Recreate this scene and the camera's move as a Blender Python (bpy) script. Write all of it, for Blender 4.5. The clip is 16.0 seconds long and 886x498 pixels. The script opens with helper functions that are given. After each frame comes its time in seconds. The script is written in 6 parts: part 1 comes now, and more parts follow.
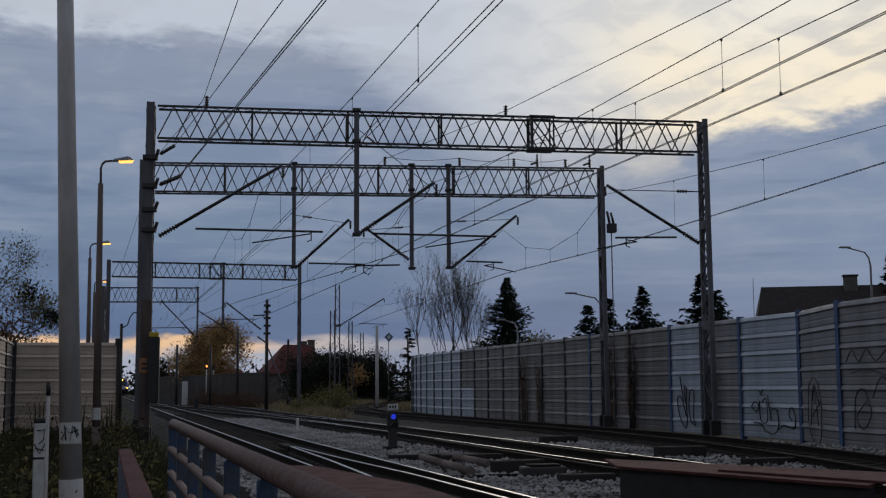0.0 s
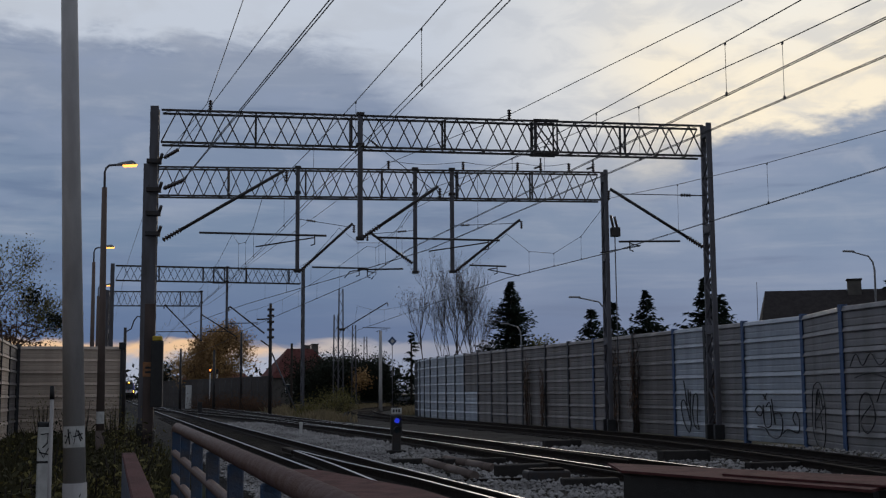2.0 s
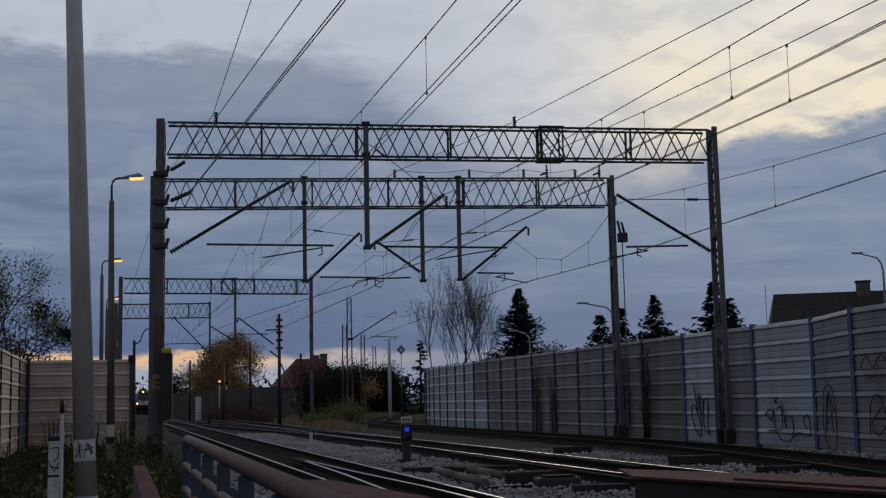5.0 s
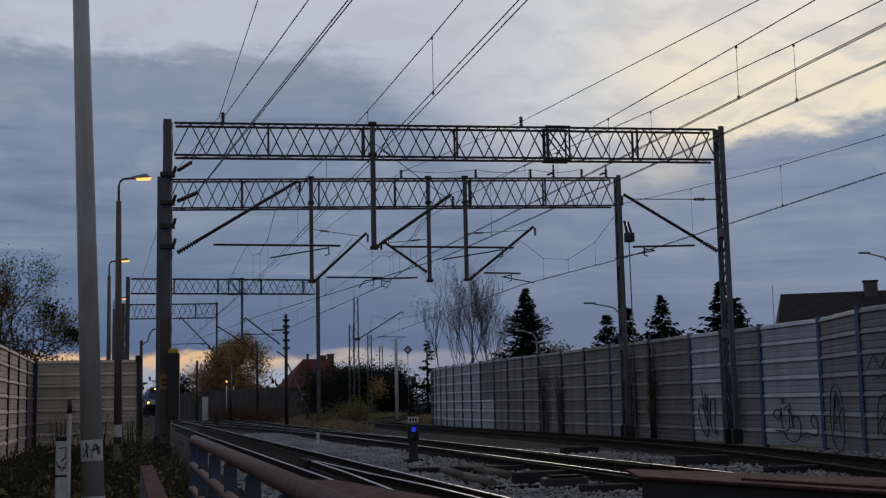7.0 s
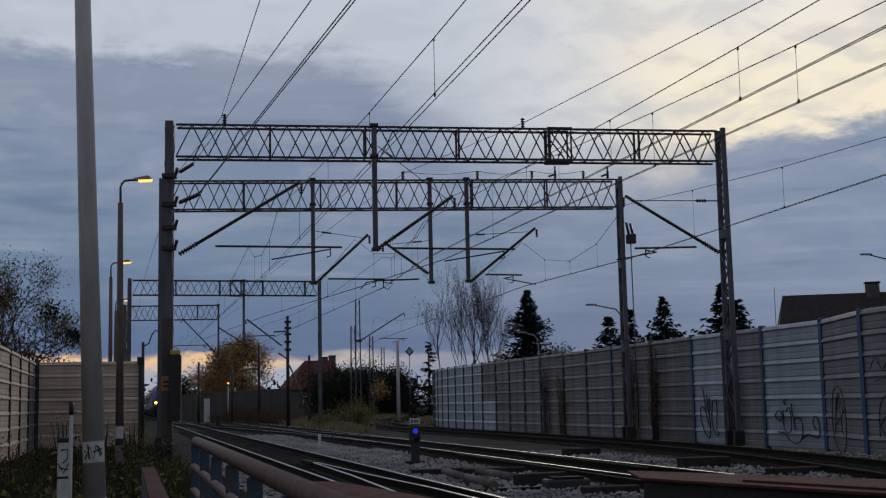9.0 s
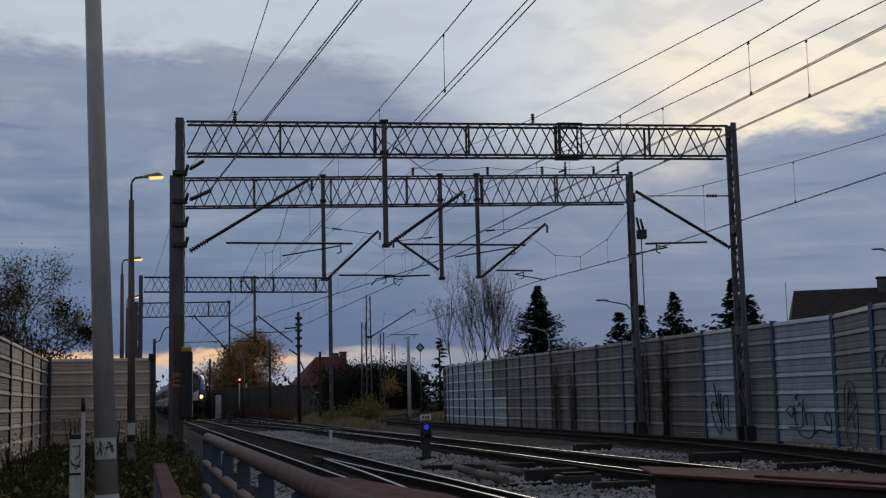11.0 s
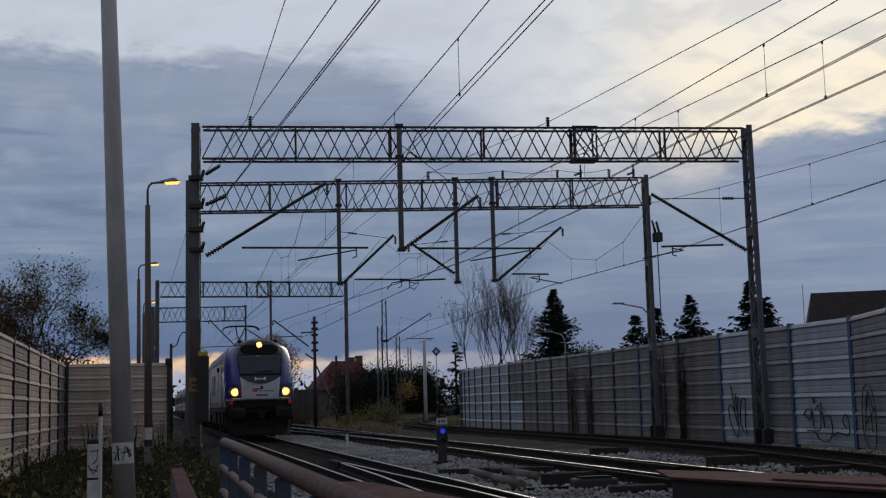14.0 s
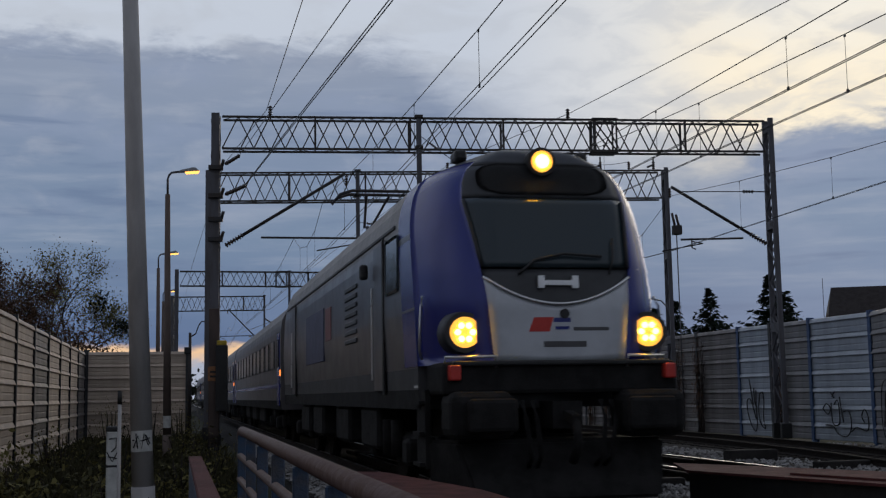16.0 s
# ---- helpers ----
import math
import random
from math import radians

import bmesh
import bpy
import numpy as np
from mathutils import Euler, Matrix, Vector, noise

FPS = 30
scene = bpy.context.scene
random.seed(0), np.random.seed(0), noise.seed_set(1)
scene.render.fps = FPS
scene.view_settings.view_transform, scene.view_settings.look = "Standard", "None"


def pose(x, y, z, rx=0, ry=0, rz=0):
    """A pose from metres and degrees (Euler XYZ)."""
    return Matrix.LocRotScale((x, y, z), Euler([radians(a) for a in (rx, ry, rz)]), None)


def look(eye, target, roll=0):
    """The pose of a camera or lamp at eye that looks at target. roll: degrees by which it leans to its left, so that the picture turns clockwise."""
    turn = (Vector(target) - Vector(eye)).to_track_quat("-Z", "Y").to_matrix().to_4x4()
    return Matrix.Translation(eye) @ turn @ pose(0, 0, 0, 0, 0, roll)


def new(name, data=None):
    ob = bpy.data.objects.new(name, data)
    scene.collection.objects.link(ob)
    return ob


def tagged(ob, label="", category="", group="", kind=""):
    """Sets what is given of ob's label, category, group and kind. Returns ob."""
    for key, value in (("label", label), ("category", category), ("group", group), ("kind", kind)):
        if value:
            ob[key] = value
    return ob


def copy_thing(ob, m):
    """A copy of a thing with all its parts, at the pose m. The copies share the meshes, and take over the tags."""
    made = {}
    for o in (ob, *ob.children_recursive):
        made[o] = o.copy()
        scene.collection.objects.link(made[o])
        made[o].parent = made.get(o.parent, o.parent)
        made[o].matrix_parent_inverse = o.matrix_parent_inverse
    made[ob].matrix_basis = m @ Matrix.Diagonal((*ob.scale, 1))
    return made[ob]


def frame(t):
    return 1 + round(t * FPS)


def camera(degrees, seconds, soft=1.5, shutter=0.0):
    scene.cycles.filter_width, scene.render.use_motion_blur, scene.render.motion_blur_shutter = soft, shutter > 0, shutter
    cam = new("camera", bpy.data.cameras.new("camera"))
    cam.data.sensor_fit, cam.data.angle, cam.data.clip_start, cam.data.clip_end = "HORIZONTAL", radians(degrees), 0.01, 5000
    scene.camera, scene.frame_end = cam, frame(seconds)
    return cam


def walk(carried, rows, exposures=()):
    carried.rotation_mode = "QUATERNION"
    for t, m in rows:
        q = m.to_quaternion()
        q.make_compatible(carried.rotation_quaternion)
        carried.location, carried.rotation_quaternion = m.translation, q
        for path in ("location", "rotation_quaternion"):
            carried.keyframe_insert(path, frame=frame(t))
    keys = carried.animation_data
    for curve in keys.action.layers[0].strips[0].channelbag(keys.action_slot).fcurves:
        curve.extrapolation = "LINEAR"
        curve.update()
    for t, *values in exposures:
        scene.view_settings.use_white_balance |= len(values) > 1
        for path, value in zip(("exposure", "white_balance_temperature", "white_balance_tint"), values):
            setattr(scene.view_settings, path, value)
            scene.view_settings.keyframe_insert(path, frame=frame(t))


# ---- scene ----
CLIP = 16.0
cam = camera(39.57, CLIP, soft=1.25, shutter=0.12)
walk(cam, [
    (0.0, pose(0, 0, 1.29, 96.460, 0.376, -15.237)),
    (0.5, pose(0, 0, 1.29, 96.425, 0.357, -15.103)),
    (1.0, pose(0, 0, 1.29, 96.584, 0.356, -15.087)),
    (1.5, pose(0, 0, 1.29, 96.655, 0.319, -15.113)),
    (2.0, pose(0, 0, 1.29, 96.644, 0.355, -15.074)),
    (2.5, pose(0, 0, 1.29, 96.691, 0.531, -14.932)),
    (3.0, pose(0, 0, 1.29, 96.738, 0.737, -15.129)),
    (3.5, pose(0, 0, 1.29, 97.008, 0.902, -15.059)),
    (4.0, pose(0, 0, 1.29, 97.102, 1.033, -14.977)),
    (6.5, pose(0, 0, 1.29, 96.906, 1.261, -14.208)),
    (7.0, pose(0, 0, 1.29, 97.034, 1.194, -14.318)),
    (7.5, pose(0, 0, 1.29, 96.997, 1.078, -14.291)),
    (8.0, pose(0, 0, 1.29, 97.073, 1.018, -14.247)),
    (8.5, pose(0, 0, 1.29, 97.184, 1.108, -14.270)),
    (9.0, pose(0, 0, 1.29, 97.108, 1.190, -14.242)),
    (11.5, pose(0, 0, 1.29, 96.849, 1.390, -13.597)),
    (12.0, pose(0, 0, 1.29, 96.752, 1.531, -13.563)),
    (12.5, pose(0, 0, 1.29, 96.769, 1.444, -13.499)),
    (13.0, pose(0, 0, 1.29, 96.850, 1.459, -13.324)),
    (13.5, pose(0, 0, 1.29, 97.045, 1.468, -13.177)),
    (14.0, pose(0, 0, 1.29, 97.130, 1.471, -12.993)),
    (14.5, pose(0, 0, 1.29, 97.028, 1.279, -12.722)),
    (15.0, pose(0, 0, 1.29, 96.831, 1.123, -12.471)),
    (15.5, pose(0, 0, 1.29, 96.730, 1.025, -12.415)),
    (16.0, pose(0, 0, 1.29, 96.741, 0.934, -12.182)),
], exposures=[(0.0, 0.10), (1.5, 0.16), (3.5, 0.12), (4.0, 0.04), (6.3, 0.0), (8.0, 0.0), (9.0, 0.09), (11.5, 0.15), (13.0, 0.18), (16.0, 0.18)])

# ---- world and light ----
world = bpy.data.worlds.new("dusk_sky")
scene.world = world
world.use_nodes = True


class Nodes:
    """Short hand for building node trees."""

    def __init__(self, tree):
        self.tree = tree
        tree.nodes.clear()

    def add(self, kind):
        return self.tree.nodes.new(kind)

    def link(self, a, b):
        self.tree.links.new(a, b)

    def put(self, socket, value):
        if isinstance(value, bpy.types.NodeSocket):
            self.link(value, socket)
        else:
            socket.default_value = value

    def math(self, op, a, b=0.0, c=0.0, clamp=False):
        n = self.add("ShaderNodeMath")
        n.operation, n.use_clamp = op, clamp
        for i, v in enumerate((a, b, c)):
            self.put(n.inputs[i], v)
        return n.outputs[0]

    def noise(self, vector, scale, detail=4.0, rough=0.55, distort=0.0):
        n = self.add("ShaderNodeTexNoise")
        if vector is not None:
            self.link(vector, n.inputs["Vector"])
        n.inputs["Scale"].default_value, n.inputs["Detail"].default_value = scale, detail
        n.inputs["Roughness"].default_value, n.inputs["Distortion"].default_value = rough, distort
        return n.outputs["Fac"]

    def step(self, x, lo, hi):
        n = self.add("ShaderNodeMapRange")
        n.interpolation_type = "SMOOTHSTEP"
        self.put(n.inputs[0], x)
        for i, v in ((1, lo), (2, hi), (3, 0.0), (4, 1.0)):
            self.put(n.inputs[i], v)
        return n.outputs[0]

    def mix(self, fac, a, b, blend="MIX"):
        n = self.add("ShaderNodeMix")
        n.data_type, n.blend_type = "RGBA", blend
        self.put(n.inputs[0], fac)
        self.put(n.inputs[6], a)
        self.put(n.inputs[7], b)
        return n.outputs[2]

    def ramp(self, x, stops):
        n = self.add("ShaderNodeValToRGB")
        self.put(n.inputs[0], x)
        e = n.color_ramp.elements
        while len(e) < len(stops):
            e.new(0.5)
        for el, (p, c) in zip(e, stops):
            el.position, el.color = p, (*c, 1)
        return n.outputs[0]


def lin(r, g, b):
    """A display colour (0..255) as linear light."""
    return tuple(((v / 255 + 0.055) / 1.055) ** 2.4 if v > 10 else v / 255 / 12.92 for v in (r, g, b))


def build_sky():
    n = Nodes(world.node_tree)
    co = n.add("ShaderNodeTexCoord").outputs["Generated"]
    sep = n.add("ShaderNodeSeparateXYZ")
    n.link(co, sep.inputs[0])
    az = n.math("ARCTAN2", sep.outputs[0], sep.outputs[1])
    el = n.math("ARCSINE", sep.outputs[2])
    # cloud space: banks are long and flat towards the horizon
    flat = n.add("ShaderNodeCombineXYZ")
    n.link(az, flat.inputs[0])
    n.link(n.math("MULTIPLY", el, 2.6), flat.inputs[1])
    big = n.noise(flat.outputs[0], 7.0, 5.0, 0.5)
    mid = n.noise(flat.outputs[0], 16.0, 6.0, 0.55, 0.4)
    small = n.noise(flat.outputs[0], 42.0, 5.0, 0.6, 0.3)
    fluff = n.math("MULTIPLY", n.math("SUBTRACT", small, 0.5), 0.03)
    wob = n.math("ADD", n.math("MULTIPLY", n.math("SUBTRACT", big, 0.5), 0.02), n.math("MULTIPLY", n.math("SUBTRACT", mid, 0.5), 0.04))
    wob = n.math("ADD", wob, fluff)
    # upper edge of the dark bank: high on one side, stepping down towards the afterglow
    edge = n.math("SUBTRACT", 0.283, n.math("MULTIPLY", n.step(az, 0.17, 0.36), 0.042))
    edge = n.math("SUBTRACT", edge, n.math("MULTIPLY", n.step(az, 0.40, 0.50), 0.036))
    edge = n.math("ADD", edge, n.math("MULTIPLY", n.step(az, 0.54, 0.64), 0.022))
    over = n.math("SUBTRACT", n.math("ADD", edge, wob), el)
    mellow = n.math("MULTIPLY", n.step(az, 0.14, 0.30), n.math("SUBTRACT", 1.0, n.step(az, 0.42, 0.50)))
    bank = n.step(over, -0.008, n.math("ADD", 0.016, n.math("MULTIPLY", mellow, 0.085)))
    # high bright veil, warm towards the afterglow
    warm = n.math("MULTIPLY", n.step(az, 0.22, 0.52), n.math("SUBTRACT", 1.0, n.step(az, 0.75, 1.5)))
    veil = n.mix(warm, (*lin(188, 196, 209), 1), (*lin(236, 231, 220), 1))
    rim = n.math("MULTIPLY", n.step(over, -0.10, -0.02), n.math("MULTIPLY", n.step(az, 0.36, 0.48), n.math("SUBTRACT", 1.0, n.step(az, 0.9, 1.5))))
    veil = n.mix(n.math("MULTIPLY", rim, 0.8), veil, (*lin(247, 233, 206), 1))
    streak = n.step(mid, 0.42, 0.66)
    veil = n.mix(n.math("MULTIPLY", streak, 0.45), veil, (*lin(178, 184, 194), 1))
    high = n.step(el, 0.26, 0.5)
    veil = n.mix(n.math("MULTIPLY", high, 0.55), veil, (*lin(210, 214, 220), 1))
    # the bank itself, bluer and darker low down
    low = n.ramp(n.math("MULTIPLY", el, 3.2), [(0.0, lin(97, 116, 146)), (0.16, lin(88, 109, 144)), (0.40, lin(112, 131, 157)), (0.62, lin(120, 136, 161)), (0.92, lin(141, 151, 170))])
    low = n.mix(n.math("MULTIPLY", n.step(az, 0.2, 0.6), 0.4), low, (*lin(128, 145, 172), 1))
    low = n.mix(n.math("MULTIPLY", n.step(big, 0.44, 0.70), n.math("MULTIPLY", n.step(el, 0.02, 0.16), 0.8)), low, (*lin(134, 147, 172), 1))
    low = n.mix(n.math("MULTIPLY", n.step(mid, 0.48, 0.75), n.math("MULTIPLY", n.step(el, 0.06, 0.2), 0.5)), low, (*lin(160, 167, 182), 1))
    thin = n.add("ShaderNodeCombineXYZ")
    n.link(az, thin.inputs[0])
    n.link(n.math("MULTIPLY", el, 9.0), thin.inputs[1])
    layer = n.noise(thin.outputs[0], 6.0, 6.0, 0.55, 0.3)
    low = n.mix(n.math("MULTIPLY", n.step(layer, 0.50, 0.72), n.math("MULTIPLY", n.step(el, 0.03, 0.12), 0.55)), low, (*lin(150, 160, 178), 1))
    low = n.mix(n.math("MULTIPLY", n.math("SUBTRACT", 1.0, n.step(layer, 0.28, 0.46)), 0.5), low, (*lin(92, 110, 141), 1))
    sky = n.mix(bank, veil, low)
    # gap under the clouds
    gap = n.math("SUBTRACT", 1.0, n.step(n.math("ADD", el, n.math("MULTIPLY", n.math("SUBTRACT", mid, 0.5), 0.035)), 0.036, 0.044))
    gap = n.math("MULTIPLY", gap, n.math("SUBTRACT", 1.0, n.math("MULTIPLY", n.step(az, 0.10, 0.30), 0.75)))
    gapcol = n.mix(n.step(n.math("ADD", el, n.math("MULTIPLY", n.math("SUBTRACT", small, 0.5), 0.02)), 0.024, 0.036), (*lin(160, 168, 186), 1), n.mix(n.step(az, 0.06, 0.22), (*lin(228, 190, 152), 1), (*lin(186, 182, 184), 1)))
    sky = n.mix(gap, sky, gapcol)
    above = n.step(el, 0.42, 0.85)
    sky = n.mix(n.math("MULTIPLY", above, 0.85), sky, (*lin(104, 120, 150), 1))
    behind = n.math("MULTIPLY", n.step(n.math("ABSOLUTE", az), 0.8, 1.9), 0.8)
    sky = n.mix(behind, sky, (*lin(134, 140, 152), 1))
    nishita = n.add("ShaderNodeTexSky")
    nishita.sky_type, nishita.sun_disc = "NISHITA", False
    nishita.sun_elevation, nishita.sun_rotation = radians(13), radians(25)
    sky = n.mix(0.06, sky, n.mix(1.0, nishita.outputs[0], (0.012, 0.012, 0.014, 1), "MULTIPLY"))
    bg = n.add("ShaderNodeBackground")
    n.link(sky, bg.inputs[0])
    bg.inputs[1].default_value = 1.0
    out = n.add("ShaderNodeOutputWorld")
    n.link(bg.outputs[0], out.inputs[0])


build_sky()
sun = new("sun", bpy.data.lights.new("sun", "SUN"))
sun.data.energy, sun.data.angle, sun.data.color = 0.3, radians(20), (1.0, 0.86, 0.7)
sun.matrix_world = look((60, 130, 34), (0, 0, 0))


# ---- materials ----
def mat(name, col, rough=0.7, metal=0.0, var=0.35, scale=6.0, col2=None, bump=0.3, fine=60.0, streak=0.0, rand=0.0, glow=None, power=1.0):
    """Procedural surface: two scales of colour noise, bump, optional upright streaks and a change of shade per piece."""
    m = bpy.data.materials.new(name)
    m.use_nodes = True
    n = Nodes(m.node_tree)
    p = n.add("ShaderNodeBsdfPrincipled")
    out = n.add("ShaderNodeOutputMaterial")
    n.link(p.outputs[0], out.inputs[0])
    co = n.add("ShaderNodeTexCoord").outputs["Object"]
    if streak:
        mp = n.add("ShaderNodeMapping")
        n.link(co, mp.inputs[0])
        mp.inputs["Scale"].default_value = (1, 1, streak)
        cs = mp.outputs[0]
    else:
        cs = co
    a = n.noise(cs, scale, 5.0, 0.6, 0.2)
    b = n.noise(co, fine, 3.0, 0.6)
    c2 = col2 or tuple(v * (1 - var) for v in col)
    base = n.mix(n.step(a, 0.35, 0.68), (*col, 1), (*c2, 1))
    base = n.mix(n.math("MULTIPLY", b, var * 0.8), base, (*[v * 0.45 for v in col], 1))
    if rand:
        info = n.add("ShaderNodeObjectInfo")
        base = n.mix(n.math("MULTIPLY", info.outputs["Random"], rand), base, (*[v * 0.3 for v in col], 1))
    n.link(base, p.inputs["Base Color"])
    r = n.math("ADD", rough - 0.1, n.math("MULTIPLY", a, 0.2), clamp=True)
    n.link(r, p.inputs["Roughness"])
    p.inputs["Metallic"].default_value = metal
    if rough >= 0.75:
        p.inputs["Specular IOR Level"].default_value = 0.12
    if bump:
        bp = n.add("ShaderNodeBump")
        bp.inputs["Strength"].default_value, bp.inputs["Distance"].default_value = bump, 0.02
        n.link(b, bp.inputs["Height"])
        n.link(bp.outputs[0], p.inputs["Normal"])
    if glow:
        p.inputs["Emission Color"].default_value = (*glow, 1)
        p.inputs["Emission Strength"].default_value = power
    return m


def pane_mat(name, tint=(0.02, 0.025, 0.03), rough=0.05):
    m = bpy.data.materials.new(name)
    m.use_nodes = True
    p = m.node_tree.nodes["Principled BSDF"]
    p.inputs["Base Color"].default_value = (*tint, 1)
    p.inputs["Roughness"].default_value = rough
    p.inputs["Specular IOR Level"].default_value = 0.35
    return m


STEEL = mat("galvanised_steel", (0.10, 0.10, 0.118), 0.6, 0.2, 0.3, 3.0, (0.07, 0.064, 0.066), 0.15, streak=0.2)
DARKSTEEL = mat("dark_steel", (0.03, 0.03, 0.034), 0.6, 0.2, 0.3, 5.0, (0.04, 0.028, 0.022), 0.2)
BLACK = mat("black_paint", (0.012, 0.012, 0.013), 0.55, 0, 0.4, 6)
WIRE = mat("copper_wire", (0.05, 0.05, 0.05), 0.5, 0.5, 0.2, 20)
INSUL = mat("brown_insulator", (0.045, 0.03, 0.025), 0.25, 0, 0.3, 20)
CONC = mat("concrete", (0.52, 0.50, 0.49), 0.85, 0, 0.3, 4, (0.40, 0.38, 0.37), 0.5, 90, streak=0.25)
CONCDARK = mat("stained_concrete", (0.05, 0.046, 0.044), 0.9, 0, 0.4, 3, bump=0.5, rand=0.4)
WOODSLEEP = mat("sleeper_timber", (0.026, 0.022, 0.019), 0.9, 0, 0.5, 5, bump=0.6, rand=0.5)
# rust brown taken down to near black, with the rail sides' shadow painted in
RAILSIDE = mat("rusty_rail", (0.022, 0.016, 0.013), 0.8, 0.1, 0.4, 12, bump=0.4)
RAILTOP = mat("polished_rail_head", (0.42, 0.42, 0.43), 0.34, 1.0, 0.2, 3, bump=0.0)
# far darker than its own stones: the bed's deep shade is in this colour
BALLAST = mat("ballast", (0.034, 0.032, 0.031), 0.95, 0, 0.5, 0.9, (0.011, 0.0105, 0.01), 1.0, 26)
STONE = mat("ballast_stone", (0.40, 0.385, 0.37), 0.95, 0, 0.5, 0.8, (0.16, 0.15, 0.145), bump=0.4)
EARTH = mat("rough_earth", (0.04, 0.036, 0.026), 0.95, 0, 0.5, 0.35, (0.032, 0.04, 0.018), 1.0, 9)
DRYGRASS = mat("dry_grass", (0.34, 0.27, 0.16), 0.9, 0, 0.5, 1.5)
GREENGRASS = mat("green_grass", (0.085, 0.08, 0.042), 0.9, 0, 0.5, 1.5)
PANELA = mat("grey_aluminium_panel", (0.22, 0.20, 0.195), 0.6, 0.1, 0.25, 1.3, (0.14, 0.125, 0.12), 0.2, 80, streak=0.25, rand=0.35)
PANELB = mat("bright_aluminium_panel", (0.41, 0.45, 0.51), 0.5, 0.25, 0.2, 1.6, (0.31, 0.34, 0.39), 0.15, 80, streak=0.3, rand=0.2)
# PANELA's grey raised, so missing light on the near bays is in the colour
PANELD = mat("lifted_grey_aluminium_panel", (0.25, 0.243, 0.25), 0.55, 0.15, 0.22, 1.4, (0.18, 0.173, 0.178), 0.2, 80, streak=0.25, rand=0.2)
PANELC = mat("tan_panel", (0.64, 0.52, 0.42), 0.7, 0.0, 0.3, 1.3, (0.50, 0.40, 0.32), 0.2, 80, streak=0.3, rand=0.3)
POSTBLUE = mat("blue_post", (0.05, 0.10, 0.22), 0.5, 0.1, 0.3, 5)
POSTDARK = mat("dark_post", (0.06, 0.062, 0.068), 0.6, 0.2, 0.3, 5)
SPRAY = mat("spray_paint", (0.012, 0.012, 0.014), 0.6, 0, 0.2, 20, bump=0)
RUST = mat("red_oxide_steel", (0.105, 0.038, 0.038), 0.85, 0.0, 0.4, 4, (0.06, 0.025, 0.024), 0.35)
HANDRAIL = mat("worn_brown_paint", (0.13, 0.078, 0.066), 0.65, 0.0, 0.3, 22, (0.10, 0.05, 0.035), 0.3)
RAILBLUE = mat("faded_blue_paint", (0.034, 0.075, 0.15), 0.6, 0.05, 0.45, 7, (0.075, 0.07, 0.075), 0.3)
WHITEPAINT = mat("dirty_white_paint", (0.62, 0.62, 0.60), 0.6, 0, 0.25, 9, bump=0.15)
YELLOWPAINT = mat("yellow_paint", (0.55, 0.38, 0.03), 0.6, 0, 0.3, 12)
ORANGEPLATE = mat("faded_orange_plate", (0.30, 0.13, 0.05), 0.6, 0, 0.3, 12)
SODIUM = mat("sodium_lamp", (0.9, 0.6, 0.2), 0.4, 0, 0.1, 20, bump=0, glow=(1.0, 0.42, 0.09), power=2.0)
DULLLAMP = mat("unlit_lamp", (0.25, 0.25, 0.26), 0.4, 0.1, 0.1, 20)
BLUELIGHT = mat("blue_signal_light", (0.02, 0.04, 0.5), 0.3, 0, 0.1, 20, bump=0, glow=(0.03, 0.06, 1.0), power=0.42)
REDLIGHT = mat("orange_signal_light", (0.5, 0.1, 0.02), 0.3, 0, 0.1, 20, bump=0, glow=(1.0, 0.28, 0.05), power=2.2)
BARK = mat("bark", (0.06, 0.05, 0.042), 0.95, 0, 0.5, 3, bump=0.8, streak=0.2)
BIRCHBARK = mat("pale_bark", (0.09, 0.078, 0.072), 0.9, 0, 0.4, 6, bump=0.5)
NEEDLE = mat("spruce_needles", (0.018, 0.028, 0.018), 0.9, 0, 0.5, 2)
BUSHLEAF = mat("dark_foliage", (0.034, 0.04, 0.028), 0.9, 0, 0.5, 2)
AUTUMN = mat("autumn_leaves", (0.46, 0.28, 0.12), 0.85, 0, 0.4, 0.45, (0.20, 0.125, 0.065))
OLIVE = mat("fading_leaves", (0.21, 0.185, 0.07), 0.85, 0, 0.5, 1.1, (0.08, 0.07, 0.025))
BROWNLEAF = mat("brown_leaves", (0.14, 0.08, 0.05), 0.9, 0, 0.5, 0.9, (0.07, 0.042, 0.028))
REDROOF = mat("red_roof", (0.13, 0.046, 0.04), 0.8, 0, 0.3, 3, bump=0.5)
DARKROOF = mat("dark_roof", (0.045, 0.038, 0.036), 0.8, 0, 0.3, 3, bump=0.5)
RENDERWALL = mat("house_plaster", (0.12, 0.11, 0.10), 0.9, 0, 0.3, 2)
FENCEMAT = mat("dark_fence", (0.085, 0.075, 0.07), 0.85, 0, 0.3, 2, rand=0.3)
LOCOBLUE = mat("navy_blue_paint", (0.016, 0.025, 0.19), 0.24, 0.1, 0.12, 2, bump=0.02)
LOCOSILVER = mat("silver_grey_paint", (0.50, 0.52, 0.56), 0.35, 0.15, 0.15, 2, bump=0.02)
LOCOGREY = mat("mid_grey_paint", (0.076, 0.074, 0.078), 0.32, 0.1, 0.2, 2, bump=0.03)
LOCODARK = mat("dark_grey_paint", (0.034, 0.036, 0.041), 0.5, 0.1, 0.25, 3, bump=0.05)
UNDER = mat("sooty_underframe", (0.026, 0.025, 0.025), 0.8, 0.1, 0.4, 4, bump=0.4)
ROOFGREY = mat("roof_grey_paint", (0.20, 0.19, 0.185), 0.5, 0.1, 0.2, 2)
